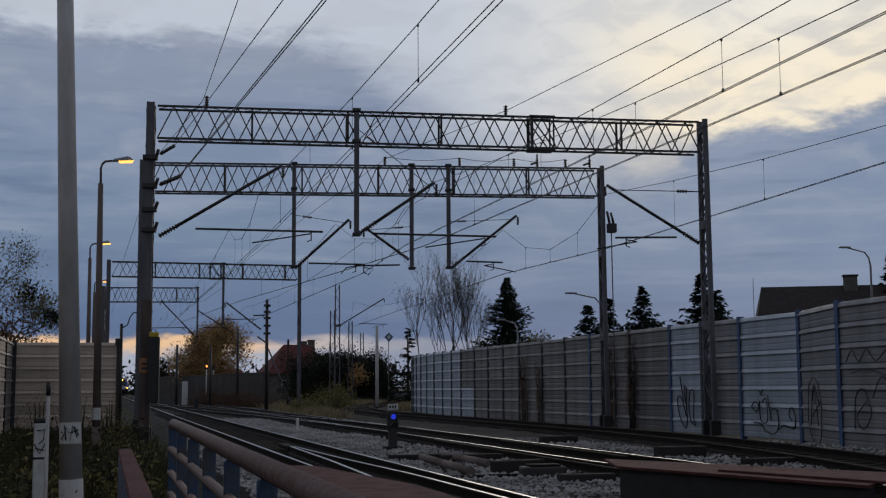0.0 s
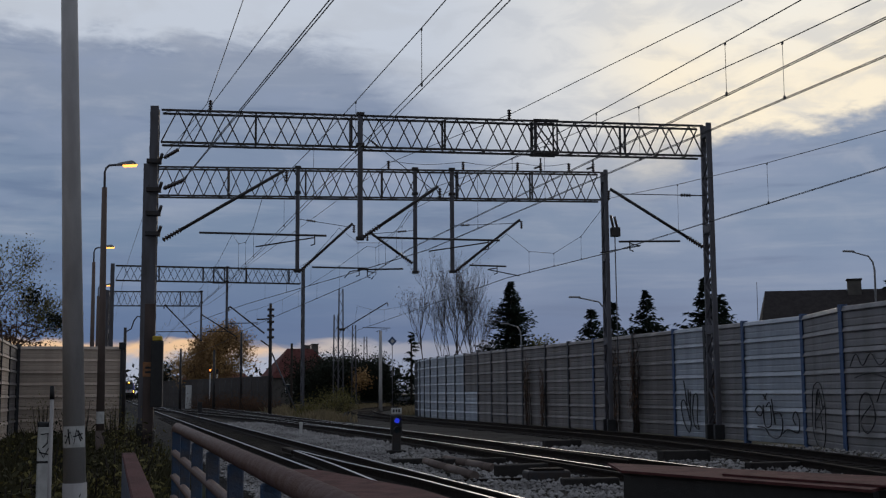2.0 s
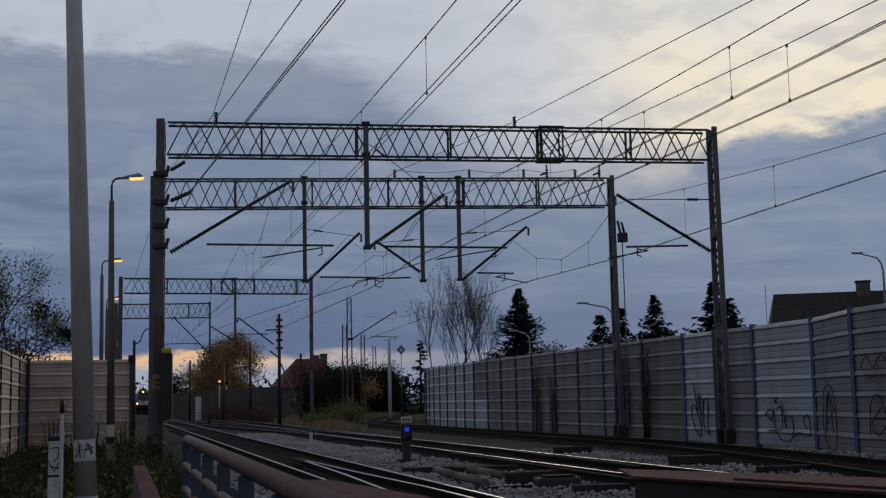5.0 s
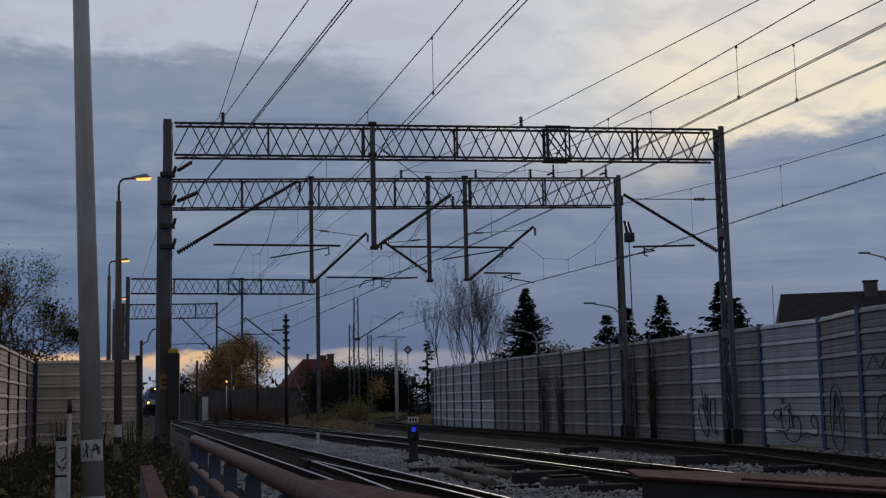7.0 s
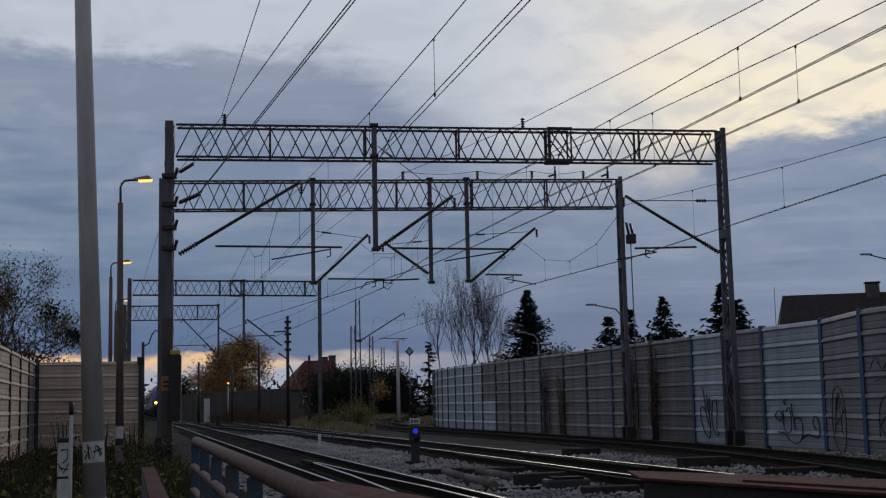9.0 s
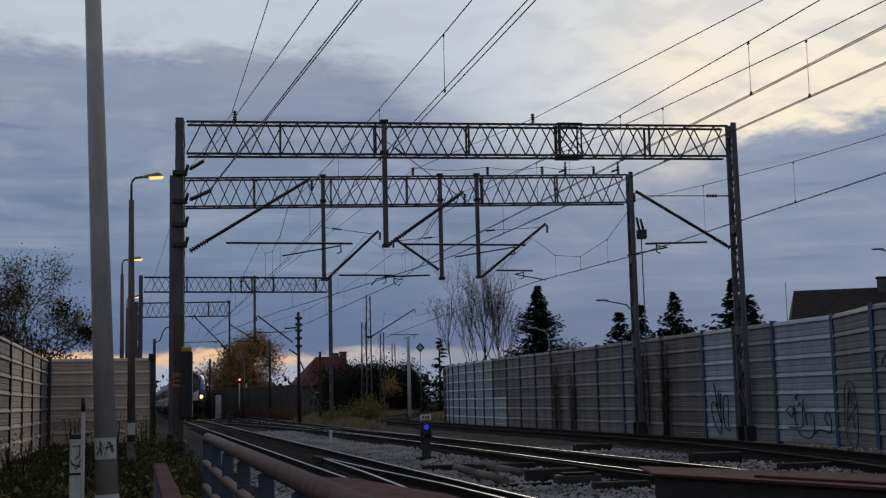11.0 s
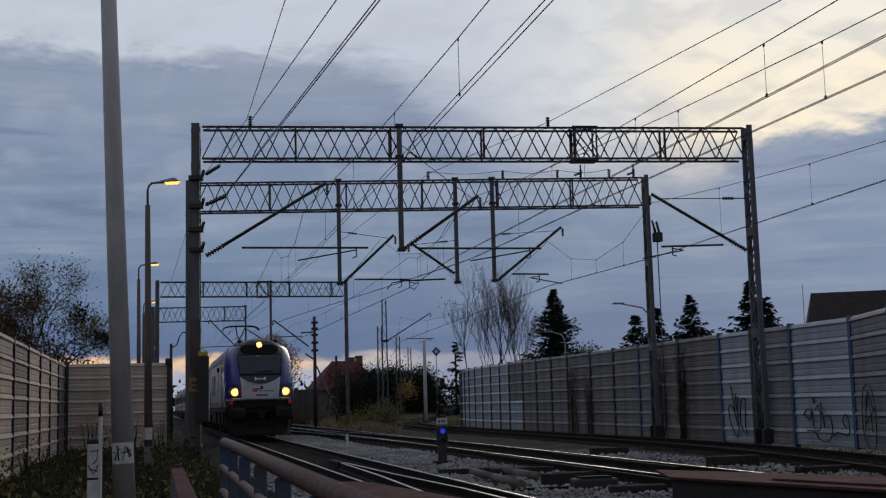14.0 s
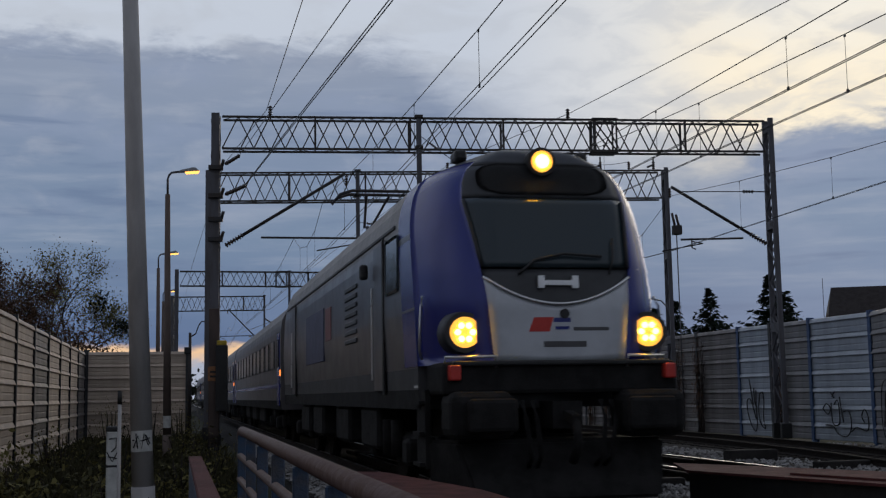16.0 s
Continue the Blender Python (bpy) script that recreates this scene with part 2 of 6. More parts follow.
# tint lifted towards blue: a sheen of reflected sky mixed into the glass colour
GLASS = pane_mat("dark_window_glass", (0.03, 0.042, 0.05), 0.08)
POLEBROWN = mat("weathered_brown_concrete", (0.17, 0.135, 0.12), 0.85, 0, 0.3, 3, (0.12, 0.095, 0.085), 0.3, streak=0.25)
MASTBROWN = mat("rusty_brown_steel", (0.085, 0.058, 0.05), 0.7, 0.1, 0.35, 3, (0.05, 0.036, 0.032), 0.3, streak=0.25)
VINE = mat("climbing_stem_bark", (0.05, 0.04, 0.036), 0.95, 0, 0.4, 6, bump=0.5)
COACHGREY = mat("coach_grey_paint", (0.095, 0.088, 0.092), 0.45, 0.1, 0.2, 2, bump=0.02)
TINTED = pane_mat("tinted_coach_glass", (0.012, 0.013, 0.015), 0.32)
FADEDBLUE = mat("faded_blue_film", (0.045, 0.05, 0.11), 0.5, 0.05, 0.2, 2, bump=0.02)
FADEDRED = mat("faded_red_film", (0.20, 0.06, 0.055), 0.5, 0.05, 0.2, 2, bump=0.02)
REDPAINT = mat("red_paint", (0.55, 0.035, 0.025), 0.45, 0, 0.15, 10, bump=0.02)
# amber emission over the whole lens imitates the halo of glare round the bulbs
HEADLIGHT = mat("headlight_lens", (0.5, 0.32, 0.12), 0.2, 0, 0.0, 10, bump=0, glow=(1.0, 0.45, 0.05), power=1.1)
LAMPCORE = mat("headlight_core", (1.0, 0.95, 0.8), 0.2, 0, 0.0, 10, bump=0, glow=(1.0, 0.52, 0.026), power=30.0)
MARKER = mat("orange_marker_lamp", (0.9, 0.3, 0.05), 0.3, 0, 0.0, 10, bump=0, glow=(1.0, 0.25, 0.05), power=1.6)
CHROME = mat("bright_metal", (0.7, 0.7, 0.7), 0.3, 0.9, 0.1, 10, bump=0)


# ---- mesh helpers ----
def mesh_of(bm, name, material):
    me = bpy.data.meshes.new(name)
    bm.normal_update()
    bm.to_mesh(me)
    bm.free()
    for m in (material if isinstance(material, (list, tuple)) else [material]):
        me.materials.append(m)
    return me


def part(name, bm, material, parent=None, label="", smooth=False):
    me = mesh_of(bm, name, material) if isinstance(bm, bmesh.types.BMesh) else bm
    if smooth:
        me.polygons.foreach_set("use_smooth", [True] * len(me.polygons))
    ob = new(name, me)
    if parent is not None:
        ob.parent = parent
    if label:
        tagged(ob, label)
    return ob


def thing(name, label, category, group="", at=(0, 0, 0), rz=0, kind=""):
    ob = new(name)
    ob.empty_display_size = 0.2
    ob.matrix_basis = pose(*at, 0, 0, rz)
    return tagged(ob, label, category, group, kind)


def hexa(bm, pts, mi=0):
    v = [bm.verts.new(p) for p in pts]
    for f in ((0, 3, 2, 1), (4, 5, 6, 7), (0, 1, 5, 4), (1, 2, 6, 5), (2, 3, 7, 6), (3, 0, 4, 7)):
        bm.faces.new([v[i] for i in f]).material_index = mi
    return v


def box(bm, c, s, mi=0):
    x, y, z = c
    a, b, d = s[0] / 2, s[1] / 2, s[2] / 2
    return hexa(bm, [(x - a, y - b, z - d), (x + a, y - b, z - d), (x + a, y + b, z - d), (x - a, y + b, z - d),
                     (x - a, y - b, z + d), (x + a, y - b, z + d), (x + a, y + b, z + d), (x - a, y + b, z + d)], mi)


def bevelled(c, s, r=0.02, seg=2):
    bm = bmesh.new()
    box(bm, c, s)
    bmesh.ops.bevel(bm, geom=bm.edges[:], offset=r, segments=seg, affect="EDGES", profile=0.5)
    return bm


def axes(p0, p1):
    d = (Vector(p1) - Vector(p0)).normalized()
    up = Vector((0, 0, 1)) if abs(d.z) < 0.95 else Vector((0, 1, 0))
    s = d.cross(up).normalized()
    return d, s, s.cross(d)


def member(bm, p0, p1, w, h=None, mi=0):
    """A square or flat bar from p0 to p1."""
    h = h or w
    d, s, u = axes(p0, p1)
    a, b = Vector(p0), Vector(p1)
    q = [s * (-w / 2) + u * (-h / 2), s * (w / 2) + u * (-h / 2), s * (w / 2) + u * (h / 2), s * (-w / 2) + u * (h / 2)]
    hexa(bm, [a + i for i in q] + [b + i for i in q], mi)


def tube(bm, pts, r, n=8, r2=None, mi=0):
    """A round bar along a line of points, tapering to r2."""
    rings = []
    k = len(pts)
    for i, p in enumerate(pts):
        d, s, u = axes(pts[max(i - 1, 0)], pts[min(i + 1, k - 1)])
        rr = r + ((r2 if r2 is not None else r) - r) * i / (k - 1)
        rings.append([bm.verts.new(Vector(p) + (s * math.cos(a) + u * math.sin(a)) * rr) for a in (2 * math.pi * j / n for j in range(n))])
    for a, b in zip(rings, rings[1:]):
        for j in range(n):
            f = bm.faces.new((a[j], a[(j + 1) % n], b[(j + 1) % n], b[j]))
            f.smooth, f.material_index = True, mi
    bm.faces.new(rings[0][::-1]).material_index = mi
    bm.faces.new(rings[-1]).material_index = mi


def disc_stack(bm, p0, p1, r, n=7, sides=8):
    """An insulator turned in one piece: sheds along a core."""
    a, b = Vector(p0), Vector(p1)
    d, s, u = axes(a, b)
    prof = [(0.0, r * 0.4)]
    for i in range(n):
        prof += [((i + 0.15) / n, r * 0.4), ((i + 0.3) / n, r), ((i + 0.75) / n, r * 0.7), ((i + 0.85) / n, r * 0.4)]
    prof.append((1.0, r * 0.4))
    rings = []
    for q, rr in prof:
        c = a.lerp(b, q)
        rings.append([bm.verts.new(c + (s * math.cos(t) + u * math.sin(t)) * rr) for t in (2 * math.pi * k / sides for k in range(sides))])
    for x, y in zip(rings, rings[1:]):
        for k in range(sides):
            bm.faces.new((x[k], x[(k + 1) % sides], y[(k + 1) % sides], y[k])).smooth = True
    bm.faces.new(rings[0][::-1])
    bm.faces.new(rings[-1])


def soup(verts, faces, name, material):
    me = bpy.data.meshes.new(name)
    me.from_pydata(verts, [], faces)
    me.materials.append(material)
    return me

# ---- ground and tracks ----
def branch_line(y):
    """The branch leaves the second track, runs beside the barrier and then swings away from the main line."""
    near = max(0.0, 38 - y) ** 2 / 170
    return 15.1 - near + max(0.0, y - 62) ** 2 / 260


def build_ground():
    bm = bmesh.new()
    xs = [-2500, -300, -80, -20, -6, -2, 1.2, 1.9, 17.2, 18.6, 24, 40, 120, 600, 2500]
    ys = [-400, -60, -8, 6, 14, 30, 60, 90, 140, 250, 600, 1500, 4000]
    hz = {-6: -0.75, -2: -0.8, 1.2: -0.75, 1.9: -0.42, 17.2: -0.42, 18.6: -0.36}
    grid = [[bm.verts.new((x, y, hz.get(x, -0.5))) for x in xs] for y in ys]
    for j in range(len(ys) - 1):
        for i in range(len(xs) - 1):
            bm.faces.new((grid[j][i], grid[j][i + 1], grid[j + 1][i + 1], grid[j + 1][i]))
    tagged(part("ground", bm, EARTH), "rough dark earth with patchy grass along the railway", "ground", kind="structure")
    # low bank that carries the branch beyond the yard
    bm = bmesh.new()
    rows = []
    for i in range(26):
        y = 58 + i * 3.0
        x = branch_line(y)
        rows.append([bm.verts.new((x + dx, y - dx * 0.004 * max(0, y - 62), z)) for dx, z in ((-3.4, -0.55), (-1.9, -0.215), (1.9, -0.215), (3.4, -0.55))])
    for a, b in zip(rows, rows[1:]):
        for j in range(3):
            bm.faces.new((a[j], a[j + 1], b[j + 1], b[j]))
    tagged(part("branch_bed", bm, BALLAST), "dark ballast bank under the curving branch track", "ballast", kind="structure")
    # ballast bed, uneven
    nx, ny = 76, 290
    vs, fs = [], []
    for j in range(ny + 1):
        y = -14 + (j / ny) ** 1.7 * 446
        for i in range(nx + 1):
            x = 1.9 + i / nx * 15.4
            e = min(1.0, min(i, nx - i) / 4)
            z = -0.40 + e * 0.21 + noise.noise((x * 1.7, y * 1.7, 0)) * 0.03 + noise.noise((x * 6, y * 6, 3)) * 0.02
            vs.append((x, y, z))
    for j in range(ny):
        for i in range(nx):
            a = j * (nx + 1) + i
            fs.append((a, a + 1, a + nx + 2, a + nx + 1))
    tagged(part("ballast_bed", soup(vs, fs, "ballast_bed", BALLAST), None), "crushed stone ballast bed under the tracks, shade put into its near-black colour", "ballast", kind="structure")


def rail_mesh(pts, material_side, material_top):
    """A flat-bottomed rail swept along ground points: foot, web and head, with the running surface polished."""
    prof = [(-0.07, -0.17), (0.07, -0.17), (0.07, -0.155), (0.012, -0.13), (0.012, -0.045), (0.036, -0.035), (0.036, -0.006), (0.028, 0.0), (-0.028, 0.0), (-0.036, -0.006), (-0.036, -0.035), (-0.012, -0.045), (-0.012, -0.13), (-0.07, -0.155)]
    bm = bmesh.new()
    rings = []
    k = len(pts)
    for i, p in enumerate(pts):
        d = (Vector(pts[min(i + 1, k - 1)]) - Vector(pts[max(i - 1, 0)])).normalized()
        s = Vector((d.y, -d.x, 0))
        rings.append([bm.verts.new(Vector(p) + s * a + Vector((0, 0, b))) for a, b in prof])
    n = len(prof)
    for a, b in zip(rings, rings[1:]):
        for j in range(n):
            bm.faces.new((a[j], b[j], b[(j + 1) % n], a[(j + 1) % n])).material_index = 1 if j == 7 else 0
    bm.faces.new(rings[0])
    bm.faces.new(rings[-1][::-1])
    return mesh_of(bm, "rail", [material_side, material_top])


SLEEPER = mesh_of(bevelled((0, 0, -0.25), (2.5, 0.26, 0.18), 0.02, 1), "sleeper", WOODSLEEP)
PLATE = mesh_of(bevelled((0, 0, -0.165), (0.34, 0.17, 0.03), 0.008, 1), "rail_fastening", RAILSIDE)


def build_track(name, label, centre, y0, y1, step, nsleep, polished=True):
    t = thing(name, label, "railway track", kind="structure")
    ys = [y0 + i * step for i in range(int((y1 - y0) / step) + 1)]
    for side in (-0.7525, 0.7525):
        pts = []
        for y in ys:
            x, slope = centre(y), (centre(y + 0.5) - centre(y - 0.5))
            nrm = math.hypot(1, slope)
            pts.append((x + side / nrm, y - side * slope / nrm, 0.0 if nsleep else -0.006))
        part("rail", rail_mesh(pts, RAILSIDE, RAILTOP if polished else RAILSIDE), None, t)
    for i in range(nsleep):
        y = 1.0 + i * 0.62
        if y < y0:
            continue
        s = part("sleeper", SLEEPER, None, t)
        s.matrix_basis = pose(centre(y), y, 0.0, 0, 0, random.uniform(-0.6, 0.6))
        if 18 < i < 75:
            for side in (-0.7525, 0.7525):
                f = part("rail_fastening", PLATE, None, s)
                f.matrix_basis = pose(side, 0, 0.0)


TRACK_X = 4.17


def crossover_line(y):
    """The link between the two main line tracks."""
    u = min(1.0, max(0.0, (132 - y) / 94))
    return TRACK_X + 0.003 + (9.1 - TRACK_X) * u * u * (3 - 2 * u)


def build_tracks():
    build_track("track_1", "main line track with polished rails on ballast", lambda y: TRACK_X, -12, 440, 4.0, 125)
    build_track("track_2", "second main line track with polished rails on ballast", lambda y: 9.1, -12, 440, 4.0, 125)
    build_track("track_3", "branch track with dull rusty rails curving away from the main line", branch_line, 14, 134, 2.0, 205, False)
    build_track("track_4", "crossover track swinging from the main track to the second one", crossover_line, 38, 132, 4.0, 0)
    t = thing("turnout", "turnout rails linking the two main line tracks", "railway turnout", kind="structure")
    # closing rails that leave the main track and run over to the second one
    for pts in ([(4.12, 28.4, -0.004), (4.02, 22.8, -0.004), (3.79, 16.6, -0.004), (3.6, 9.0, -0.004)], [(4.2, 28.4, -0.004), (4.34, 23.2, -0.004), (4.56, 18.6, -0.004), (4.68, 9.0, -0.004)]):
        part("rail", rail_mesh(pts, RAILSIDE, RAILTOP), None, t)
    part("crossing_block", bevelled((4.19, 29.4, -0.05), (0.22, 1.6, 0.09), 0.02, 1), RAILSIDE, t)
    for x0, x1, y0, y1 in ((8.02, 8.2, 18.5, 31.0), (9.6, 9.68, 22.0, 30.0)):
        part("check_rail", rail_mesh([(x0, y0, -0.01), ((x0 + x1) / 2, (y0 + y1) / 2, -0.01), (x1, y1, -0.01)], RAILSIDE, RAILSIDE), None, t)
    # point machine, rodding and timber ends beside the turnout
    m = thing("point_machine", "low dark steel point machine box beside the turnout", "point machine", at=(7.05, 19.6, -0.2))
    part("housing", bevelled((0, 0, 0.09), (0.75, 0.35, 0.22), 0.04), DARKSTEEL, m)
    part("lid", bevelled((0, 0, 0.215), (0.55, 0.3, 0.035), 0.015), RAILSIDE, m)
    bm = bmesh.new()
    tube(bm, [(-0.35, 0.05, 0.06), (-1.6, 0.05, 0.05)], 0.025)
    part("drive_rod", bm, RAILSIDE, m)
    for x, y, L, rz in ((6.06, 22.2, 4.6, -4), (6.83, 23.5, 3.4, 0)):
        c = thing("cable_duct", "weathered concrete pipe lying on the ballast", "pipe", "pipes beside the track", at=(x, y, -0.09), rz=rz)
        bm = bmesh.new()
        tube(bm, [(0, -L / 2, 0), (0, -0.04, 0)], 0.08, 12)
        part("pipe", bm, POLEBROWN, c)
        bm = bmesh.new()
        tube(bm, [(0, 0.0, 0), (0, L / 2, 0)], 0.075, 12)
        part("pipe", bm, POLEBROWN, c)
    for x, y, sx, sy, sz, rz in ((6.9, 20.6, 0.9, 0.16, 0.24, 8), (7.2, 24.3, 1.3, 0.22, 0.16, 3), (6.2, 25.0, 1.1, 0.2, 0.14, -4), (7.4, 21.5, 0.7, 0.2, 0.2, 5), (11.7, 24.0, 1.1, 0.3, 0.25, 2), (11.6, 31.0, 1.0, 0.3, 0.22, -3), (12.3, 21.0, 1.6, 0.24, 0.16, 4), (7.3, 18.3, 0.9, 0.25, 0.15, -7)):
        b = thing("concrete_slab", "dark stained concrete cable trough piece on the ballast", "concrete block", "trough pieces", at=(x, y, -0.2), rz=rz)
        part("slab", bevelled((0, 0, sz / 2), (sx, sy, sz), 0.02), CONCDARK, b)


def build_stones():
    rng = np.random.default_rng(4)
    vs, fs = [], []
    k = 0
    base = np.array([(1, 0, 0), (-1, 0, 0), (0, 1, 0), (0, -1, 0), (0, 0, 1), (0, 0, -1)], float)
    tri = [(0, 2, 4), (2, 1, 4), (1, 3, 4), (3, 0, 4), (2, 0, 5), (1, 2, 5), (3, 1, 5), (0, 3, 5)]
    for lo, hi, y0, y1, count in ((5.3, 7.9, 12, 40, 6000), (2.0, 3.3, 8, 40, 4800), (10.2, 12.6, 16, 34, 2600), (15.9, 17.2, 18, 30, 900), (5.4, 7.4, 40, 62, 2200)):
        xs = rng.uniform(lo, hi, count)
        ys = y0 + (y1 - y0) * rng.uniform(0, 1, count) ** 1.4
        for x, y in zip(xs, ys):
            s = rng.uniform(0.025, 0.06) * (1.0 + max(0, y - 25) / 40)
            p = base * s * rng.uniform(0.6, 1.3, (6, 1))
            a = rng.uniform(0, 6.28)
            c, d = math.cos(a), math.sin(a)
            z = -0.19 + rng.uniform(-0.01, 0.05)
            for q in p:
                vs.append((x + q[0] * c - q[1] * d, y + q[0] * d + q[1] * c, z + q[2] * 0.8))
            fs += [(k + t[0], k + t[1], k + t[2]) for t in tri]
            k += 6
    tagged(part("loose_ballast", soup(vs, fs, "loose_ballast", STONE), None), "loose pale grey crushed stones between the rails", "ballast", kind="stuff")


# ---- overhead line ----
def mast(parent, x, H, wide=0.12, h0=-0.2):
    """A steel mast of two channels laced together, on a black-painted footing."""
    m = thing("mast", "", "")
    for key in ("label", "category"):
        if key in m:
            del m[key]
    m.parent = parent
    m.matrix_basis = pose(x, 0, 0)
    for side in (-1, 1):
        bm = bmesh.new()
        b0, b1 = 0.34, 0.24
        hexa(bm, [(-wide, side * b0 - 0.05, h0), (wide, side * b0 - 0.05, h0), (wide, side * b0 + 0.05, h0), (-wide, side * b0 + 0.05, h0),
                  (-wide, side * b1 - 0.05, H), (wide, side * b1 - 0.05, H), (wide, side * b1 + 0.05, H), (-wide, side * b1 + 0.05, H)])
        part("channel", bm, STEEL, m)
        part("footing", bevelled((0, side * 0.34, h0 + 0.22), (0.32, 0.18, 0.46), 0.02, 1), BLACK, m)
    n = int(H / 0.55)
    rise = (H - 0.5) / n
    bars = []
    for s in (-1, 1):
        bm = bmesh.new()
        member(bm, (0, -0.27 * s, 0), (0, 0.27 * s, rise), 0.05, 0.012)
        bars.append(mesh_of(bm, "lacing_bar", STEEL))
    for i in range(n):
        for xx in (0.012 - wide, wide - 0.012):
            part("lacing_bar", bars[i % 2], None, m).matrix_basis = pose(xx, 0, 0.3 + i * rise)
    for z in (3.2, 6.4, H - 0.3):
        part("batten_plate", bevelled((0, 0, z), (wide * 2 + 0.012, 0.62 - 0.02 * z, 0.28), 0.006, 1), STEEL, m)
    return m


def truss(parent, L, zt, zb, pitch=0.96, deep=0.5, x0=0.2, heavy=()):
    L0, L1 = x0, L - x0
    for z in (zt, zb):
        for y in (-deep / 2, deep / 2):
            bm = bmesh.new()
            member(bm, (L0, y, z), (L1, y, z), 0.06, 0.06)
            part("chord", bm, DARKSTEEL, parent)
    n = int(round((L1 - L0) / pitch))
    pitch = (L1 - L0) / n
    meshes = []
    for sgn in (1, -1):
        bm = bmesh.new()
        member(bm, (0, 0, zb if sgn > 0 else zt), (pitch / 2, 0, zt if sgn > 0 else zb), 0.034, 0.034)
        meshes.append(mesh_of(bm, "diagonal", DARKSTEEL))
    for i in range(n):
        for y, sh in ((-deep / 2, 0.0), (deep / 2, 0.5)):
            for s in (0, 1):
                x = L0 + (i + sh + s * 0.5) * pitch
                if x + pitch / 2 <= L1 + 0.01:
                    d = part("diagonal", meshes[s], None, parent)
                    d.matrix_basis = pose(x, y, 0)
    bm = bmesh.new()
    for i in range(n * 2):
        a, b = L0 + i * pitch / 2, L0 + (i + 1) * pitch / 2
        s = 1 if i % 2 else -1
        for z in (zt + 0.02, zb - 0.02):
            member(bm, (a, -deep / 2 * s, z), (b, deep / 2 * s, z), 0.02, 0.012)
    tagged(part("flat_lacing", bm, DARKSTEEL, parent), kind="stuff")
    for i in range(1, int(L / 2.87) + 1):
        x = i * 2.87 + 0.1
        if x < L1:
            for y in (-deep / 2, deep / 2):
                bm = bmesh.new()
                member(bm, (x, y, zb), (x, y, zt), 0.06)
                part("vertical", bm, DARKSTEEL, parent)
    for x in heavy:
        bm = bmesh.new()
        for xx in (x - 0.36, x + 0.36):
            for y in (-deep / 2, deep / 2):
                member(bm, (xx, y, zb), (xx, y, zt), 0.045)
        for y in (-deep / 2, deep / 2):
            member(bm, (x - 0.36, y, zt), (x + 0.36, y, zb), 0.04)
        for z in (zt + 0.035, zb - 0.035):
            for y in (-deep / 2, deep / 2):
                box(bm, (x, y, z), (0.8, 0.1, 0.05))
        part("splice_frame", bm, DARKSTEEL, parent)


def drop_post(parent, x, z0, z1, y=-0.3):
    p = part("drop_post", bevelled((x, y, (z0 + z1) / 2), (0.15, 0.15, z1 - z0), 0.015, 1), STEEL, parent)
    for z in (z1 - 0.05, z1 - 1.0, z0 + 0.05):
        part("clamp", bevelled((x, y, z), (0.24, 0.24, 0.1), 0.01, 1), DARKSTEEL, p)


def cantilever(parent, foot, top, tube_x, wire_x, tube_z, y=0.0, tie=None):
    """Raking tube on an insulator, steady tube below it and the arm that holds the contact wire."""
    f, t = Vector((foot[0], y, foot[1])), Vector((top[0], y, top[1]))
    d = (t - f).normalized()
    c = thing("bracket", "", "")
    for key in ("label", "category"):
        if key in c:
            del c[key]
    c.parent = parent
    bm = bmesh.new()
    tube(bm, [f + d * 0.6, t], 0.05, 8)
    part("raking_tube", bm, DARKSTEEL, c)
    bm = bmesh.new()
    disc_stack(bm, f, f + d * 0.62, 0.085)
    part("insulator", bm, INSUL, c)
    bm = bmesh.new()
    tube(bm, [(tube_x[0], y, tube_z), (tube_x[1], y, tube_z - 0.04)], 0.032, 8)
    part("steady_tube", bm, DARKSTEEL, c)
    bm = bmesh.new()
    s = 1 if tube_x[1] > tube_x[0] else -1
    e = tube_x[1] - s * 0.35
    tube(bm, [(e, y, tube_z), (e, y, tube_z - 0.3), (e - s * 0.12, y, tube_z - 0.34)], 0.022, 6)
    tube(bm, [(e, y, tube_z - 0.1), (e - s * 0.35, y, tube_z - 0.16), (wire_x, y, tube_z - 0.4)], 0.022, 6)
    part("registration_arm", bm, DARKSTEEL, c)
    bm = bmesh.new()
    disc_stack(bm, t + Vector((s * 0.05, 0, -0.05)), t + Vector((s * 0.05, 0, -0.35)), 0.06, 4)
    part("suspension_insulator", bm, INSUL, c)
    if tie:
        e = f.lerp(t, 0.93)
        a = Vector((tie[0], y, tie[1]))
        k = (e - a).normalized()
        bm = bmesh.new()
        tube(bm, [a, a + k * 0.3], 0.012, 6)
        tube(bm, [a + k * 0.6, e], 0.012, 6)
        part("tie_rod", bm, DARKSTEEL, c)
        bm = bmesh.new()
        disc_stack(bm, a + k * 0.28, a + k * 0.62, 0.05, 5)
        part("tie_insulator", bm, INSUL, c)
    return c


def pin_insulator(parent, x, y, z, h=0.32):
    bm = bmesh.new()
    disc_stack(bm, (x, y, z), (x, y, z + h), 0.075, 4)
    part("pin_insulator", bm, INSUL, parent)


def gantry(a, b, H, low, label, heavy, half=False):
    L, ang = math.hypot(b[0] - a[0], b[1] - a[1]), math.degrees(math.atan2(b[1] - a[1], b[0] - a[0]))
    g = thing("portal_gantry", label, "overhead line gantry", "overhead line gantries", at=(a[0], a[1], 0), rz=ang)
    mast(g, 0, H + 0.08)
    if half:
        drop_post(g, L - 0.1, 5.6, H + 0.05)
    else:
        mast(g, L, H + 0.08, 0.075)
    truss(g, L, H - 0.03, low, heavy=heavy)
    return g, L


